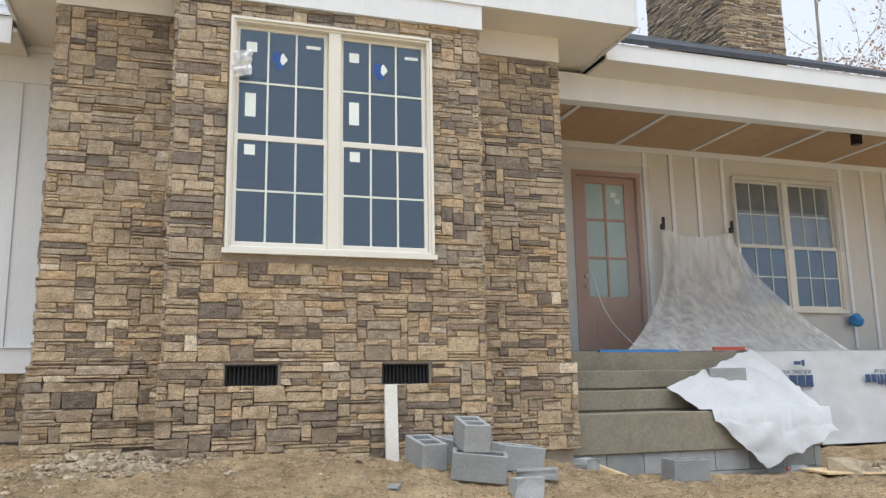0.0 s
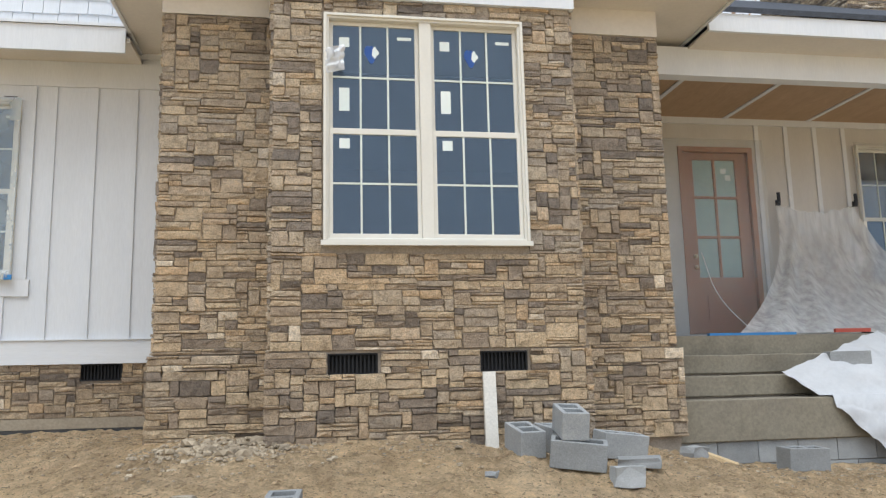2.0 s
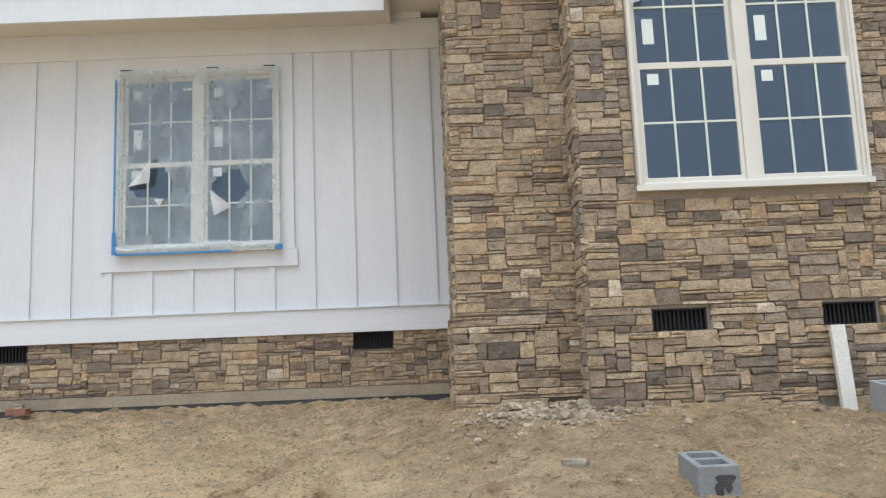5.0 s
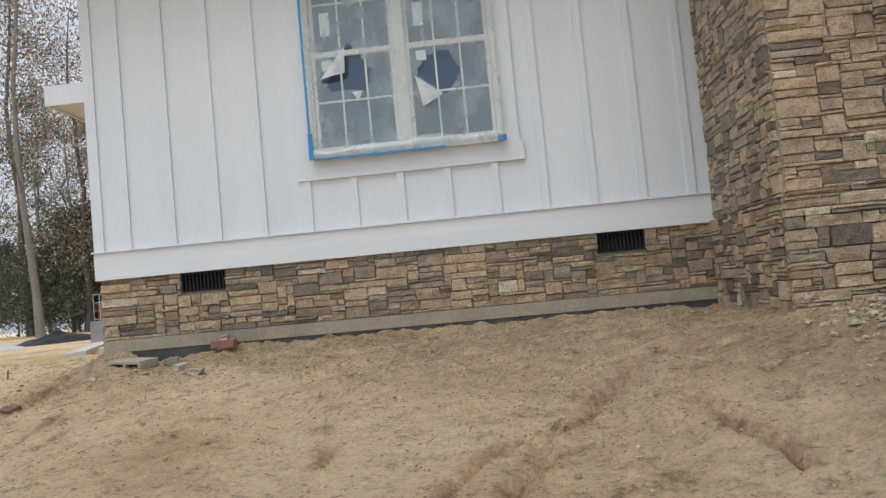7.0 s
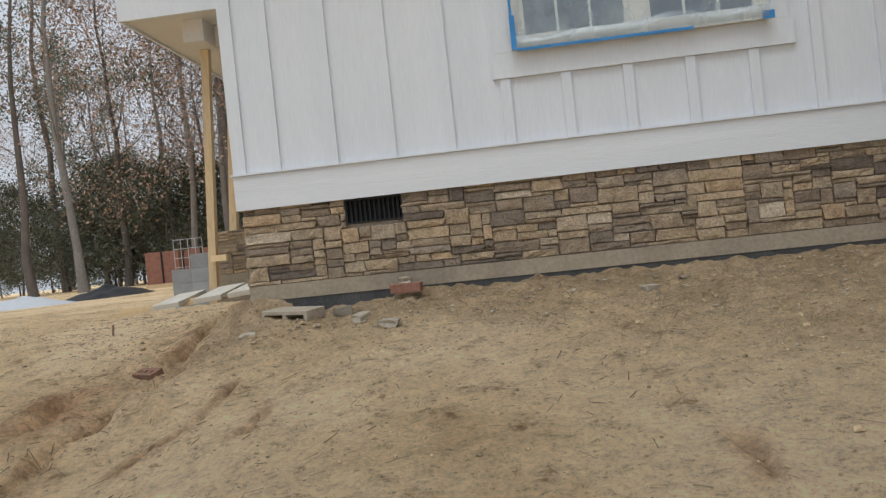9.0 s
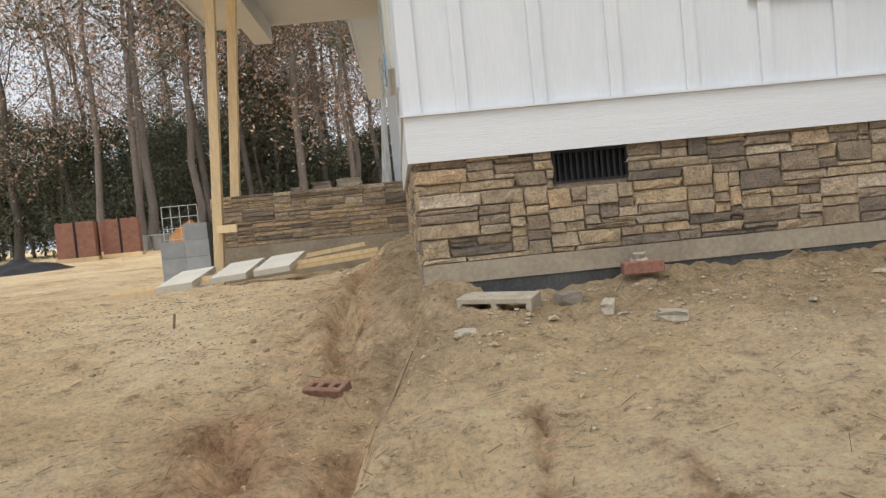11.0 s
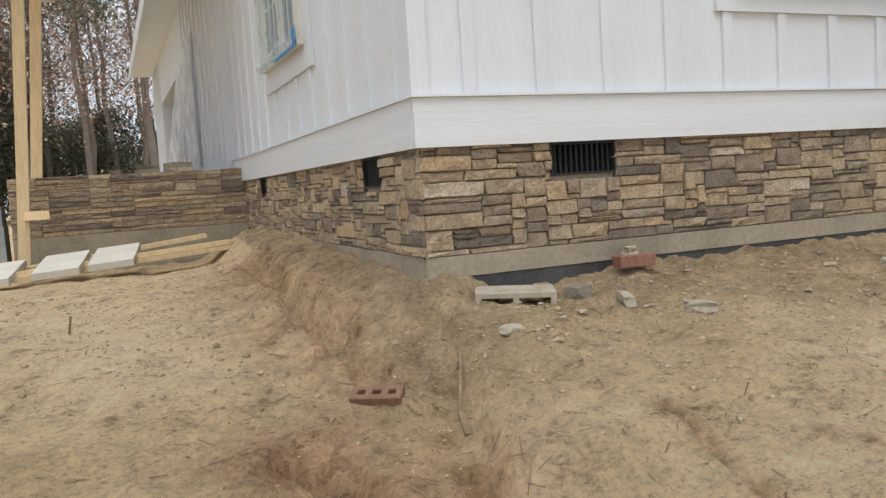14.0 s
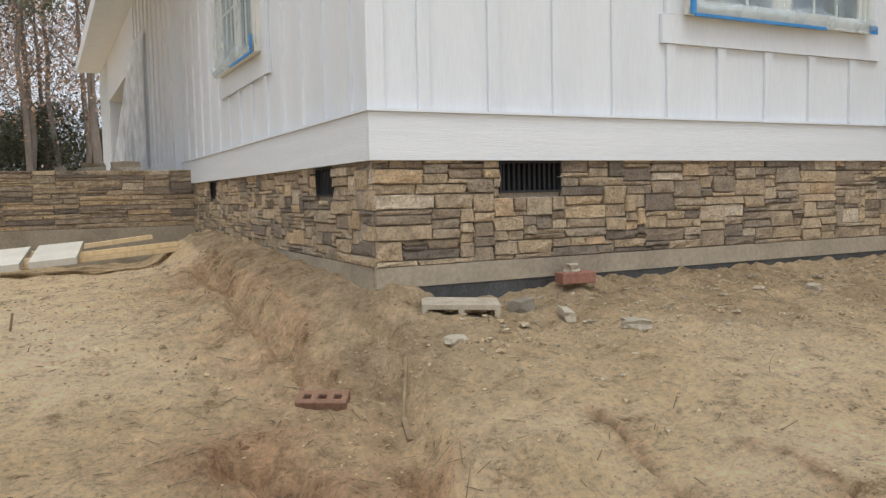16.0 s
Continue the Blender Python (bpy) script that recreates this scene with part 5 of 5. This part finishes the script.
def mask(name, at, w, h, rz, label, torn, taped=True):
    f = thing(name, at, label, "plastic film", "window masking", rz)

    def skin(u, v):
        wr = 0.012 * noise.noise((u * 5, v * 7 + u * 3, 2.0)) + 0.006 * noise.noise((u * 16, v * 9, 5.0))
        return (u * w, -0.062 + wr * min(1, 8 * min(u, v, 1 - u, 1 - v)), v * h)
    part_ = sheet("film_sheet", 70, 76, skin, film_thin, f, "", (lambda u, v: any(inside(u + 0.012 * noise.noise((u * 30, v * 30, 1)), v, q) for q in HOLES)) if torn else None)
    part_.visible_shadow = False
    if torn:
        for pts in ([(0.08, 0.36), (0.22, 0.50), (0.21, 0.38), (0.14, 0.37)], [(0.24, 0.29), (0.30, 0.29), (0.27, 0.245)], [(0.57, 0.33), (0.71, 0.235), (0.60, 0.19)]):
            bm = bmesh.new()
            bm.faces.new([bm.verts.new((u * w, -0.078 - 0.014 * (i % 2), v * h)) for i, (u, v) in enumerate(pts)])
            part("torn_flap", bm, film_thick, f)
    # folds gathered at the foot
    sheet("film_fold", 40, 8, lambda u, v: (0.02 + u * (w - 0.04), -0.07 - 0.022 * math.sin(v * 3.1) - 0.01 * noise.noise((u * 9, v * 3, 4)), 0.012 + v * 0.13 * (0.6 + 0.5 * noise.noise((u * 4, 0, 7)))), film_thin, f)
    for a in (((-0.012, 0.004, 0.02, h * 0.95), (0.02, w * 0.7, -0.008, 0.010), (w - 0.06, w + 0.012, 0.0, 0.05)) if taped else ((w * 0.5, w, -0.008, 0.012), (w - 0.05, w + 0.012, 0.02, 0.12))):
        bar("tape", (a[0], a[1], -0.072, -0.0655, a[2], a[3]), blue_tape, f, 0)
    if taped:
        bar("tape", (-0.016, 0.018, -0.085, -0.0735, 0.0, 0.22), blue_tape, f, 0)
    for u in (0.02, 0.55, 0.9):
        bar("staple_strip", (u * w, u * w + 0.12, -0.07, -0.064, h + 0.002, h + 0.012), black_metal, f, 0)
    return f


mask("window_film", (W2[0] - 0.005, YA + 0.0, W2[2] - 0.01), W2[1] - W2[0] + 0.02, W2[3] - W2[2] + 0.02, 0, "clear painter's film with two torn holes and blue tape", True)
mask("window_film", (XC + 0.0, W3[1] + 0.02, W3[2] - 0.01), W3[1] - W3[0] + 0.04, W3[3] - W3[2] + 0.02, -90, "clear painter's film taped over the side window", False, False)
# scrap of film caught on the bay window
sc = sheet("film_scrap", 10, 12, lambda u, v: (0.06 + 0.16 * u + 0.03 * noise.noise((u * 4, v * 4, 3)), -0.05 - 0.03 * noise.noise((u * 5, v * 6, 1)), 1.42 + 0.22 * v + 0.04 * u), film_thick)
sc.location = (W1[0] - 0.05, YB - 0.03, W1[2])
tagged(sc, "crumpled scrap of clear film stuck to the window", "plastic film")
# film hung at the far hatch
hf = sheet("hatch_film", 14, 20, lambda u, v: (-6.86 - 0.2 * (1 - v) * u - 0.03 * math.sin(u * 14), 16.0 + 2.6 * u * (1.2 - 0.75 * v), 1.62 + 1.9 * v), film_thick)
tagged(hf, "sheet of milky film hanging beside the open hatch", "plastic film")

# ---- porch door and its film ----
dx0, dx1, dz0, dz1 = PD
door = tagged(thing("door_1", (dx0, PY + 0.02, dz0), "brown stained front door with six frosted panes, under film", "door"), kind="structure")
dw, dh = dx1 - dx0, dz1 - dz0
bm = bmesh.new()
holed(bm, "x", [0, 0.07, dw - 0.07, dw], [0, dh - 0.07, dh], lambda a, b: 0.07 < a < dw - 0.07 and b < dh - 0.07, -0.03, 0.12)
soften(bm, 0.004)
part("door_frame", bm, door_mat, door)
a0, a1 = 0.22, dw - 0.24
zs = [0.73, 1.26, 1.79, 2.30]
xs = [a0, (a0 + a1) / 2, a1]
bm = bmesh.new()
holed(bm, "x", [0.075, a0, xs[1] - 0.018, xs[1] + 0.018, a1, dw - 0.075], [0.01, zs[0], zs[1] - 0.018, zs[1] + 0.018, zs[2] - 0.018, zs[2] + 0.018, zs[3], dh - 0.075],
      lambda a, b: a0 < a < a1 and zs[0] < b < zs[3] and abs(a - xs[1]) > 0.018 and all(abs(b - q) > 0.018 for q in zs[1:3]), 0.02, 0.065)
soften(bm, 0.005)
leaf = part("door_leaf", bm, door_mat, door)
for i in (0, 1):
    for j in (0, 1, 2):
        bm = bmesh.new()
        box(bm, xs[i] + 0.001, xs[i + 1] - 0.001, 0.04, 0.046, zs[j] + 0.001, zs[j + 1] - 0.001)
        part("pane", bm, frosted, leaf)
bm = bmesh.new()
box(bm, 0.30, dw - 0.30, 0.008, 0.019, 0.16, 0.5)
soften(bm, 0.006)
part("panel", bm, door_mat, leaf)
for z in (0.86, 1.0):
    bm = bmesh.new()
    bmesh.ops.create_uvsphere(bm, u_segments=14, v_segments=8, radius=0.03)
    bmesh.ops.translate(bm, verts=bm.verts, vec=(0.155, -0.02, z))
    part("knob", bm, brass, leaf)
for nm, z in (("sticker", 2.02), ("sticker", 1.93)):
    sticker(door, 0.62 if z > 2 else 0.68, z + 0.1, 0.08, 0.07, 0.0385)

df = sheet("door_film", 40, 50, lambda u, v: (dx0 - 0.25 + (dw + 0.35) * u, PY - 0.10 - 0.06 * (1 - v) + 0.03 * noise.noise((u * 6, v * 3, 4)), PF + 0.03 + (dz1 + 0.05 - PF) * v), film_door)
df.visible_shadow = False
tagged(df, "thin painter's film hanging over the front door", "plastic film")


def drape(u, v):
    t = v ** (2.4 - 1.3 * u)
    top = (5.76 + 1.11 * u, PY - 0.09, 3.40 - 0.10 * math.sin(u * math.pi) * (1 - v))
    foot = (4.25 + 3.75 * u, 7.92 + 0.62 * u, PF + 0.03)
    fold = 0.05 * math.sin(u * 26 + 2 * v + 3 * noise.noise((u * 4, v, 2))) * (0.3 + v) + 0.07 * noise.noise((u * 7, v * 2.0, 6))
    return (top[0] + (foot[0] - top[0]) * t + fold * 0.4, top[1] + (foot[1] - top[1]) * v ** 2.2 + fold * min(1, 3 * v), max(PF + 0.02, top[2] + (foot[2] - top[2]) * v + 0.04 * noise.noise((u * 9, v * 5, 4)) * (1 - v)))


dr_ = sheet("draped_film", 110, 44, drape, film_drape)
dr_.visible_shadow = False
tagged(dr_, "milky plastic film clipped to the wall and spread over the porch", "plastic film")
pf = sheet("window_film", 30, 30, lambda u, v: (PW[0] - 0.05 + (PW[1] - PW[0] + 0.1) * u, PY - 0.085 + 0.02 * noise.noise((u * 6, v * 6, 8)), PW[2] + 0.92 + (PW[3] - PW[2] - 0.89) * v), film_door)
pf.visible_shadow = False
tagged(pf, "loose clear film over the upper porch window", "plastic film", "window masking")
for x in (5.76, 6.88):
    c = thing("spring_clip", (x, PY - 0.11, 3.38), "black spring clip holding the film to the wall", "clip", "film clips")
    bar("jaw", (-0.03, 0.03, -0.03, -0.001, 0, 0.07), black_metal, c)
    bar("handle", (-0.02, 0.02, -0.05, -0.031, 0.04, 0.17), black_metal, c)
tp = bar("tape_strip", (XP1 + 0.9, XP1 + 1.9, 7.85, 7.90, PF + 0.001, PF + 0.03), blue_tape, None, 0.003)
tagged(tp, "blue masking tape along the porch edge", "tape")
tb = bmesh.new()
bmesh.ops.create_icosphere(tb, subdivisions=2, radius=0.10)
for v in tb.verts:
    v.co *= 1 + 0.4 * noise.noise(v.co * 14)
tb = part("tape_ball", tb, blue_tape)
tb.location = (8.95, PY - 0.13, 2.16)
tagged(tb, "crumpled blue tape hanging on the window trim", "tape")
sl = bar("level_tool", (5.30, 5.72, 7.82, 7.86, PF + 0.02, PF + 0.06), cloth_red, None, 0.006)
tagged(sl, "red hand tool lying on the porch edge", "tool")
# ceiling lamp holder
lh = thing("porch_lamp_box", (8.0, 8.1, 4.584), "dark ceiling box with dangling lamp wiring", "light fitting")
bar("plate", (-0.1, 0.1, -0.1, 0.1, -0.02, -0.001), black_metal, lh)
bar("socket", (-0.05, 0.05, -0.05, 0.05, -0.20, -0.05), black_metal, lh, 0.02)
bar("wire_lead", (-0.006, 0.006, -0.006, 0.006, -0.05, -0.0205), black_metal, lh, 0)
# cord against the door
cu = bpy.data.curves.new("cord", "CURVE")
cu.dimensions, cu.bevel_depth = "3D", 0.006
sp = cu.splines.new("BEZIER")
sp.bezier_points.add(2)
for p, co in zip(sp.bezier_points, ((4.62, PY - 0.14, 2.75), (4.78, PY - 0.2, 2.2), (5.1, PY - 0.5, 1.65))):
    p.co, p.handle_left_type, p.handle_right_type = co, "AUTO", "AUTO"
tagged(new("cord", cu), "thin dark cord hanging over the door film", "cord")

# ---- house wrap on the porch front and steps ----
wrap = thing("house_wrap", (5.9, 7.7, PF), "white printed house wrap hung over the porch edge", "house wrap")
sheet("wrap_front", 80, 24, lambda u, v: (-0.2 + 6.6 * u + 0.02 * noise.noise((u * 9, v * 3, 3)), 0.06 - 0.16 * v + 0.02 * noise.noise((u * 12, v * 4, 5)) + 0.01 * noise.noise((u * 30, v * 9, 2)), 0.012 - 1.07 * v), wrap_mat, wrap)
sheet("wrap_top", 30, 4, lambda u, v: (-0.25 + 6.6 * u, 0.058 + 0.2 * v, 0.014 + 0.012 * noise.noise((u * 9, v * 5, 1))), wrap_mat, wrap)


def step_top(y):
    return 0.62 if y < 6.88 else 1.0 if y < 7.16 else 1.213 if y < 7.44 else 1.415 if y < 7.76 else PF


CORN = (Vector((4.16, 7.13, 1.24)), Vector((5.72, 7.76, 1.65)), Vector((6.0, 6.86, 0.76)), Vector((5.06, 6.84, 0.43)))


def flap(u, v):
    a, b, c, d = CORN
    p = a.lerp(b, u).lerp(d.lerp(c, u), v)
    bow = 0.10 * math.sin(math.pi * u) * math.sin(math.pi * v)
    p.z += 0.05 * noise.noise((u * 5, v * 5, 1)) + 0.02 * noise.noise((u * 14, v * 14, 2)) + bow
    p.y -= 0.04 + 0.03 * noise.noise((u * 6, v * 6, 9)) + 0.10 * math.sin(math.pi * v)
    p.z = max(p.z, step_top(p.y) + 0.012 if p.y > 6.88 else p.z)
    return tuple(p - Vector((5.9, 7.7, PF)))


sheet("wrap_flap", 50, 44, flap, wrap_mat, wrap)


def words(text, size, m, parent, mat):
    cu = bpy.data.curves.new("print", "FONT")
    cu.body, cu.size, cu.extrude = text, size, 0.001
    tmp = bpy.data.objects.new("print", cu)
    me = bpy.data.meshes.new_from_object(tmp)
    bpy.data.objects.remove(tmp)
    me.materials.append(mat)
    ob = new("print", me)
    ob.parent = parent
    ob.matrix_basis = m
    return ob


# print that hangs upside down: a line of words, a bold navy mark under it and a small one over it
for x in (0.60, 2.0, 3.4, 4.8):
    words("BUILDING WRAP", 0.062, pose(x, -0.022, -0.215, 90, 180, 0), wrap, dark_ink)
    for a, w, low, high in ((0.0, 0.10, -0.41, -0.275), (0.115, 0.10, -0.41, -0.275), (0.23, 0.11, -0.41, -0.275), (0.36, 0.045, -0.40, -0.275), (0.42, 0.03, -0.39, -0.275),
                            (0.465, 0.075, -0.37, -0.275), (0.555, 0.075, -0.37, -0.275), (0.10, 0.04, -0.17, -0.10), (0.15, 0.10, -0.155, -0.115)):
        bm = bmesh.new()
        v = box(bm, x - a - w, x - a, -0.040, -0.037, low, high)
        part("print_mark", bm, dark_ink, wrap)


bt = thing("drink_bottle", (5.42, 6.80, on_soil(5.42, 6.80, 0.0)), "clear plastic bottle with a red cap lying by the steps", "bottle")
bm = bmesh.new()
bmesh.ops.create_cone(bm, cap_ends=True, segments=14, radius1=0.035, radius2=0.03, depth=0.2, matrix=pose(0, 0, 0.035, 0, 90, 0))
part("bottle_body", bm, film_thin, bt)
bm = bmesh.new()
bmesh.ops.create_cone(bm, cap_ends=True, segments=12, radius1=0.016, radius2=0.016, depth=0.03, matrix=pose(-0.117, 0, 0.035, 0, 90, 0))
part("cap", bm, cloth_red, bt)


# ---- trees ----
def limb(verts, faces, pts, radii, sides):
    k = len(verts)
    for p, r in zip(pts, radii):
        for s_ in range(sides):
            a = 2 * math.pi * s_ / sides
            verts.append((p.x + r * math.cos(a), p.y + r * math.sin(a), p.z))
    for i in range(len(pts) - 1):
        for s_ in range(sides):
            n = (s_ + 1) % sides
            faces.append((k + i * sides + s_, k + i * sides + n, k + (i + 1) * sides + n, k + (i + 1) * sides + s_))


def tree(name, label, seed, height, girth, first, limbs, spread, leafs, leaf_size, bark_m, leaf_m, droop=0.0, clump=0.5, group="woodland trees"):
    rnd = random.Random(seed)
    e = thing(name, (0, 0, 0), label, "tree", group)
    tv, tf, tips = [], [], []
    n = 9
    sway = [Vector((0, 0, 0))]
    for i in range(n):
        sway.append(sway[-1] + Vector((rnd.uniform(-1, 1), rnd.uniform(-1, 1), 0)) * height * 0.012)
    pts = [sway[i] + Vector((0, 0, height * i / n - 0.2)) for i in range(n + 1)]
    rad = [girth * (1 - 0.88 * i / n) + (0.25 * girth if i == 0 else 0) for i in range(n + 1)]
    limb(tv, tf, pts, rad, 7)

    def grow(p, d, length, r, depth):
        m = 4
        q, line, rr = p.copy(), [p.copy()], [r]
        for i in range(m):
            d = (d + Vector((rnd.uniform(-1, 1), rnd.uniform(-1, 1), rnd.uniform(-0.6, 0.9) - droop)) * 0.28).normalized()
            q = q + d * length / m
            line.append(q.copy())
            rr.append(r * (1 - 0.8 * (i + 1) / m))
            if depth < 2 and i > 0:
                for _ in range(2 if depth else 2):
                    side = (d + Vector((rnd.uniform(-1, 1), rnd.uniform(-1, 1), rnd.uniform(-0.5, 0.8))) * 0.9).normalized()
                    grow(q, side, length * rnd.uniform(0.35, 0.6), r * 0.45, depth + 1)
            if depth >= 1:
                tips.append(q.copy())
        limb(tv, tf, line, rr, 4 if depth == 0 else 3)
    for i in range(limbs):
        f = first + (0.97 - first) * (i + rnd.random()) / limbs
        j = min(n - 1, int(f * n))
        p = pts[j].lerp(pts[j + 1], f * n - j)
        a = rnd.uniform(0, 6.28)
        up = rnd.uniform(0.1, 0.9) - droop
        taper = (1.15 - f) if leaf_m is leaf_green else (1.25 - 0.75 * f)
        grow(p, Vector((math.cos(a), math.sin(a), up)).normalized(), spread * taper * rnd.uniform(0.7, 1.2), girth * 0.32 * (1.1 - f), 0)
    me = bpy.data.meshes.new("trunk")
    me.from_pydata(tv, [], tf)
    me.materials.append(bark_m)
    me.shade_smooth()
    new("trunk", me).parent = e
    if leafs and tips:
        v, f = [], []
        for _ in range(leafs):
            c = rnd.choice(tips) + Vector((rnd.gauss(0, 1), rnd.gauss(0, 1), rnd.gauss(0, 0.7))) * clump
            a = Vector((rnd.uniform(-1, 1), rnd.uniform(-1, 1), rnd.uniform(-1, 1))).normalized()
            b = a.cross(Vector((rnd.uniform(-1, 1), rnd.uniform(-1, 1), rnd.uniform(-1, 1)))).normalized()
            s_ = leaf_size * rnd.uniform(0.6, 1.4)
            k = len(v)
            v += [tuple(c + a * s_), tuple(c + b * s_ * 0.5), tuple(c - a * s_), tuple(c - b * s_ * 0.5)]
            f.append((k, k + 1, k + 2, k + 3))
        me = bpy.data.meshes.new("crown")
        me.from_pydata(v, [], f)
        me.materials.append(leaf_m)
        new("crown", me).parent = e
    return e


kinds = [tree("oak_tree", "tall oak with thin rust-brown leaves", 1, 17, 0.20, 0.22, 18, 4.6, 5500, 0.075, bark, leaf_brown, 0.0, 0.75),
         tree("oak_tree", "leaning oak with sparse rust-brown leaves", 2, 15, 0.17, 0.28, 16, 4.2, 4200, 0.075, bark, leaf_brown, 0.0, 0.7),
         tree("pine_tree", "tall straight pine with a high green crown", 3, 21, 0.19, 0.36, 18, 3.2, 4800, 0.085, bark, leaf_green, 0.15, 0.5),
         tree("pine_tree", "slender pine with a ragged green crown", 4, 18, 0.14, 0.42, 18, 2.6, 5500, 0.09, bark, leaf_green, 0.15, 0.5),
         tree("bare_tree", "bare grey winter tree", 5, 16, 0.15, 0.25, 13, 3.8, 260, 0.08, bark_pale, leaf_brown),
         tree("evergreen_shrub", "dark evergreen undergrowth at the wood's edge", 6, 5.0, 0.08, 0.03, 24, 2.1, 6000, 0.085, bark, leaf_dark, 0.0, 0.38, "undergrowth"),
         tree("evergreen_shrub", "dark evergreen undergrowth at the wood's edge", 7, 7.5, 0.10, 0.04, 26, 2.3, 7500, 0.09, bark, leaf_dark, 0.05, 0.42, "undergrowth")]
rt = random.Random(77)
used_kind = set()


def plant(k, x, y, s=1.0):
    m = pose(x, y, lie(x, y) - 0.05, 0, 0, rt.uniform(0, 360)) @ Matrix.Scale(s, 4)
    if k not in used_kind:
        used_kind.add(k)
        kinds[k].matrix_basis = m
        return
    c = copy_thing(kinds[k], m)
    c.scale = (s, s, s)


for i in range(74):
    x = rt.uniform(-58, 6) if i % 2 else rt.uniform(-26, 4)
    y = rt.uniform(34, 74) - 0.12 * abs(x + 15)
    plant(rt.choice((0, 1, 1, 2, 3, 3, 4, 4)), x, y, rt.uniform(0.85, 1.25))
for i in range(80):
    x = rt.uniform(-30, 6) if i % 4 else rt.uniform(-62, -20)
    y = rt.uniform(40, 66) - 0.1 * abs(x + 15)
    plant(rt.choice((5, 6, 6)), x, y, rt.uniform(0.6, 1.1) if x > -26 else rt.uniform(0.55, 0.95))
for x, y, k in ((-20.5, 30.5, 4), (-26, 30, 2), (-31, 28, 3), (-24, 33, 0), (-34, 33, 4), (-17, 36, 4), (-12.5, 37, 3), (-40, 27, 1), (-29, 34, 1), (-15.6, 33, 0), (-16.4, 34.5, 1), (-18.2, 35, 3), (-13.2, 33.5, 1), (-10.5, 36, 0),
                (21, 22, 4), (25, 26, 1), (30, 24, 4), (19, 27, 4), (27, 21, 4), (16, 30, 1), (35, 30, 4), (23, 33, 1)):
    plant(k, x, y, rt.uniform(0.9, 1.15))

# ---- stones of the walls ----
Z0 = 0.70
def hole(r, x0, z0):
    return (r[0] - x0, r[1] - x0, r[2] - z0, r[3] - z0)


vent_holes = [(a - 0.01, b + 0.01, 1.29, 1.465) for a, b in VB]
face_stones(bay, (XB0 - 0.04, YB - 0.03, Z0), 0, XB1 - XB0 + 0.08, LEDGE - Z0, [hole(r, XB0 - 0.04, Z0) for r in vent_holes], 11)
UB = LEDGE + 0.02
for nm, ox, oz, w, h, sd in (("under", 0, 0, 2.56, W1[2] - 0.06 - UB, 12), ("left", 0, W1[2] - 0.06 - UB, W1[0] - XB0 - 0.0, 4.43 - W1[2] + 0.06, 13),
                             ("right", W1[1] - XB0, W1[2] - 0.06 - UB, XB1 - W1[1], 4.43 - W1[2] + 0.06, 14), ("over", W1[0] - XB0, W1[3] - UB + 0.0, W1[1] - W1[0], 4.43 - W1[3], 15)):
    face_stones(bay, (XB0 + ox, YB, UB + oz), 0, w, h, (), sd, limit=300 if nm == "under" else 0)
for wall, x0, x1, sd in ((pier_l, XP0, XB0, 21), (pier_r, XB1, XP1, 22)):
    a_, b_ = (x0 - 0.04, x1) if wall is pier_l else (x0, x1 + 0.04)
    face_stones(wall, (a_, YP - 0.03, Z0), 0, b_ - a_, LEDGE - Z0, (), sd)
    face_stones(wall, (x0, YP, UB), 0, x1 - x0, STONE_TOP - UB, (), sd + 10, limit=150)
face_stones(pier_side, (XP0 - 0.03, 8.34, Z0), -90, 8.34 - YP, LEDGE - Z0, [(0.22, 0.34, 0.59, 0.76)], 23)
face_stones(pier_side, (XP0, 8.34, UB), -90, 8.34 - YP, STONE_TOP - UB, (), 24, limit=0)
for wall, x, rz, y, sd in ((ret_w, XB0, -90, YP, 25), (ret_e, XB1, 90, YB, 26)):
    face_stones(wall, (x, y, Z0), rz, YP - YB, 4.43 - Z0, (), sd, limit=0)
S0 = 0.948
face_stones(found_a, (XC + 0.03, YA + 0.045, S0), 0, XP0 - XC - 0.03, LEDGE - S0, [(a - XC - 0.03, b - XC - 0.03, 0.335, 0.6) for a, b in VA], 31, stone_warm,
            uz=0.025, wide=(4, 17), tall=(1, 1, 2, 2, 2, 3, 3, 4))
face_stones(found_s, (XC + 0.045, 13.4, S0), -90, 13.4 - YA - 0.03, LEDGE - S0, [(13.4 - b, 13.4 - a, 0.335, 0.6) for a, b in VS], 32, stone_warm,
            uz=0.025, wide=(4, 17), tall=(1, 1, 2, 2, 2, 3, 3, 4))
face_stones(rwall, (-8.9, RW, 1.03), 0, 8.9 + XC + 0.02, 0.575, (), 33, stone_warm, wide=(8, 24), tall=(1, 2, 2, 2, 3))

# shingles of the gable
rs = random.Random(5)
for row in range(7):
    x = XC + 0.02 + rs.uniform(0, 0.1)
    while x < XP0 - 0.75:
        w = rs.choice((0.16, 0.2, 0.24, 0.28))
        drop = rs.choice((0, 0, 0.012, -0.012))
        key = ("shake", w)
        if key not in STONES:
            bm = bmesh.new()
            box(bm, 0.003, w - 0.003, -0.028, -0.001, 0, 0.2)
            for v in bm.verts:
                if v.co.z > 0.1 and v.co.y < -0.01:
                    v.co.y = -0.008
            STONES[key] = mesh_of("shingle", bm, white_paint)
        piece("shingle", STONES[key], gable, (x, YA + 0.008, 4.90 + 0.17 * row + drop))
        x += w
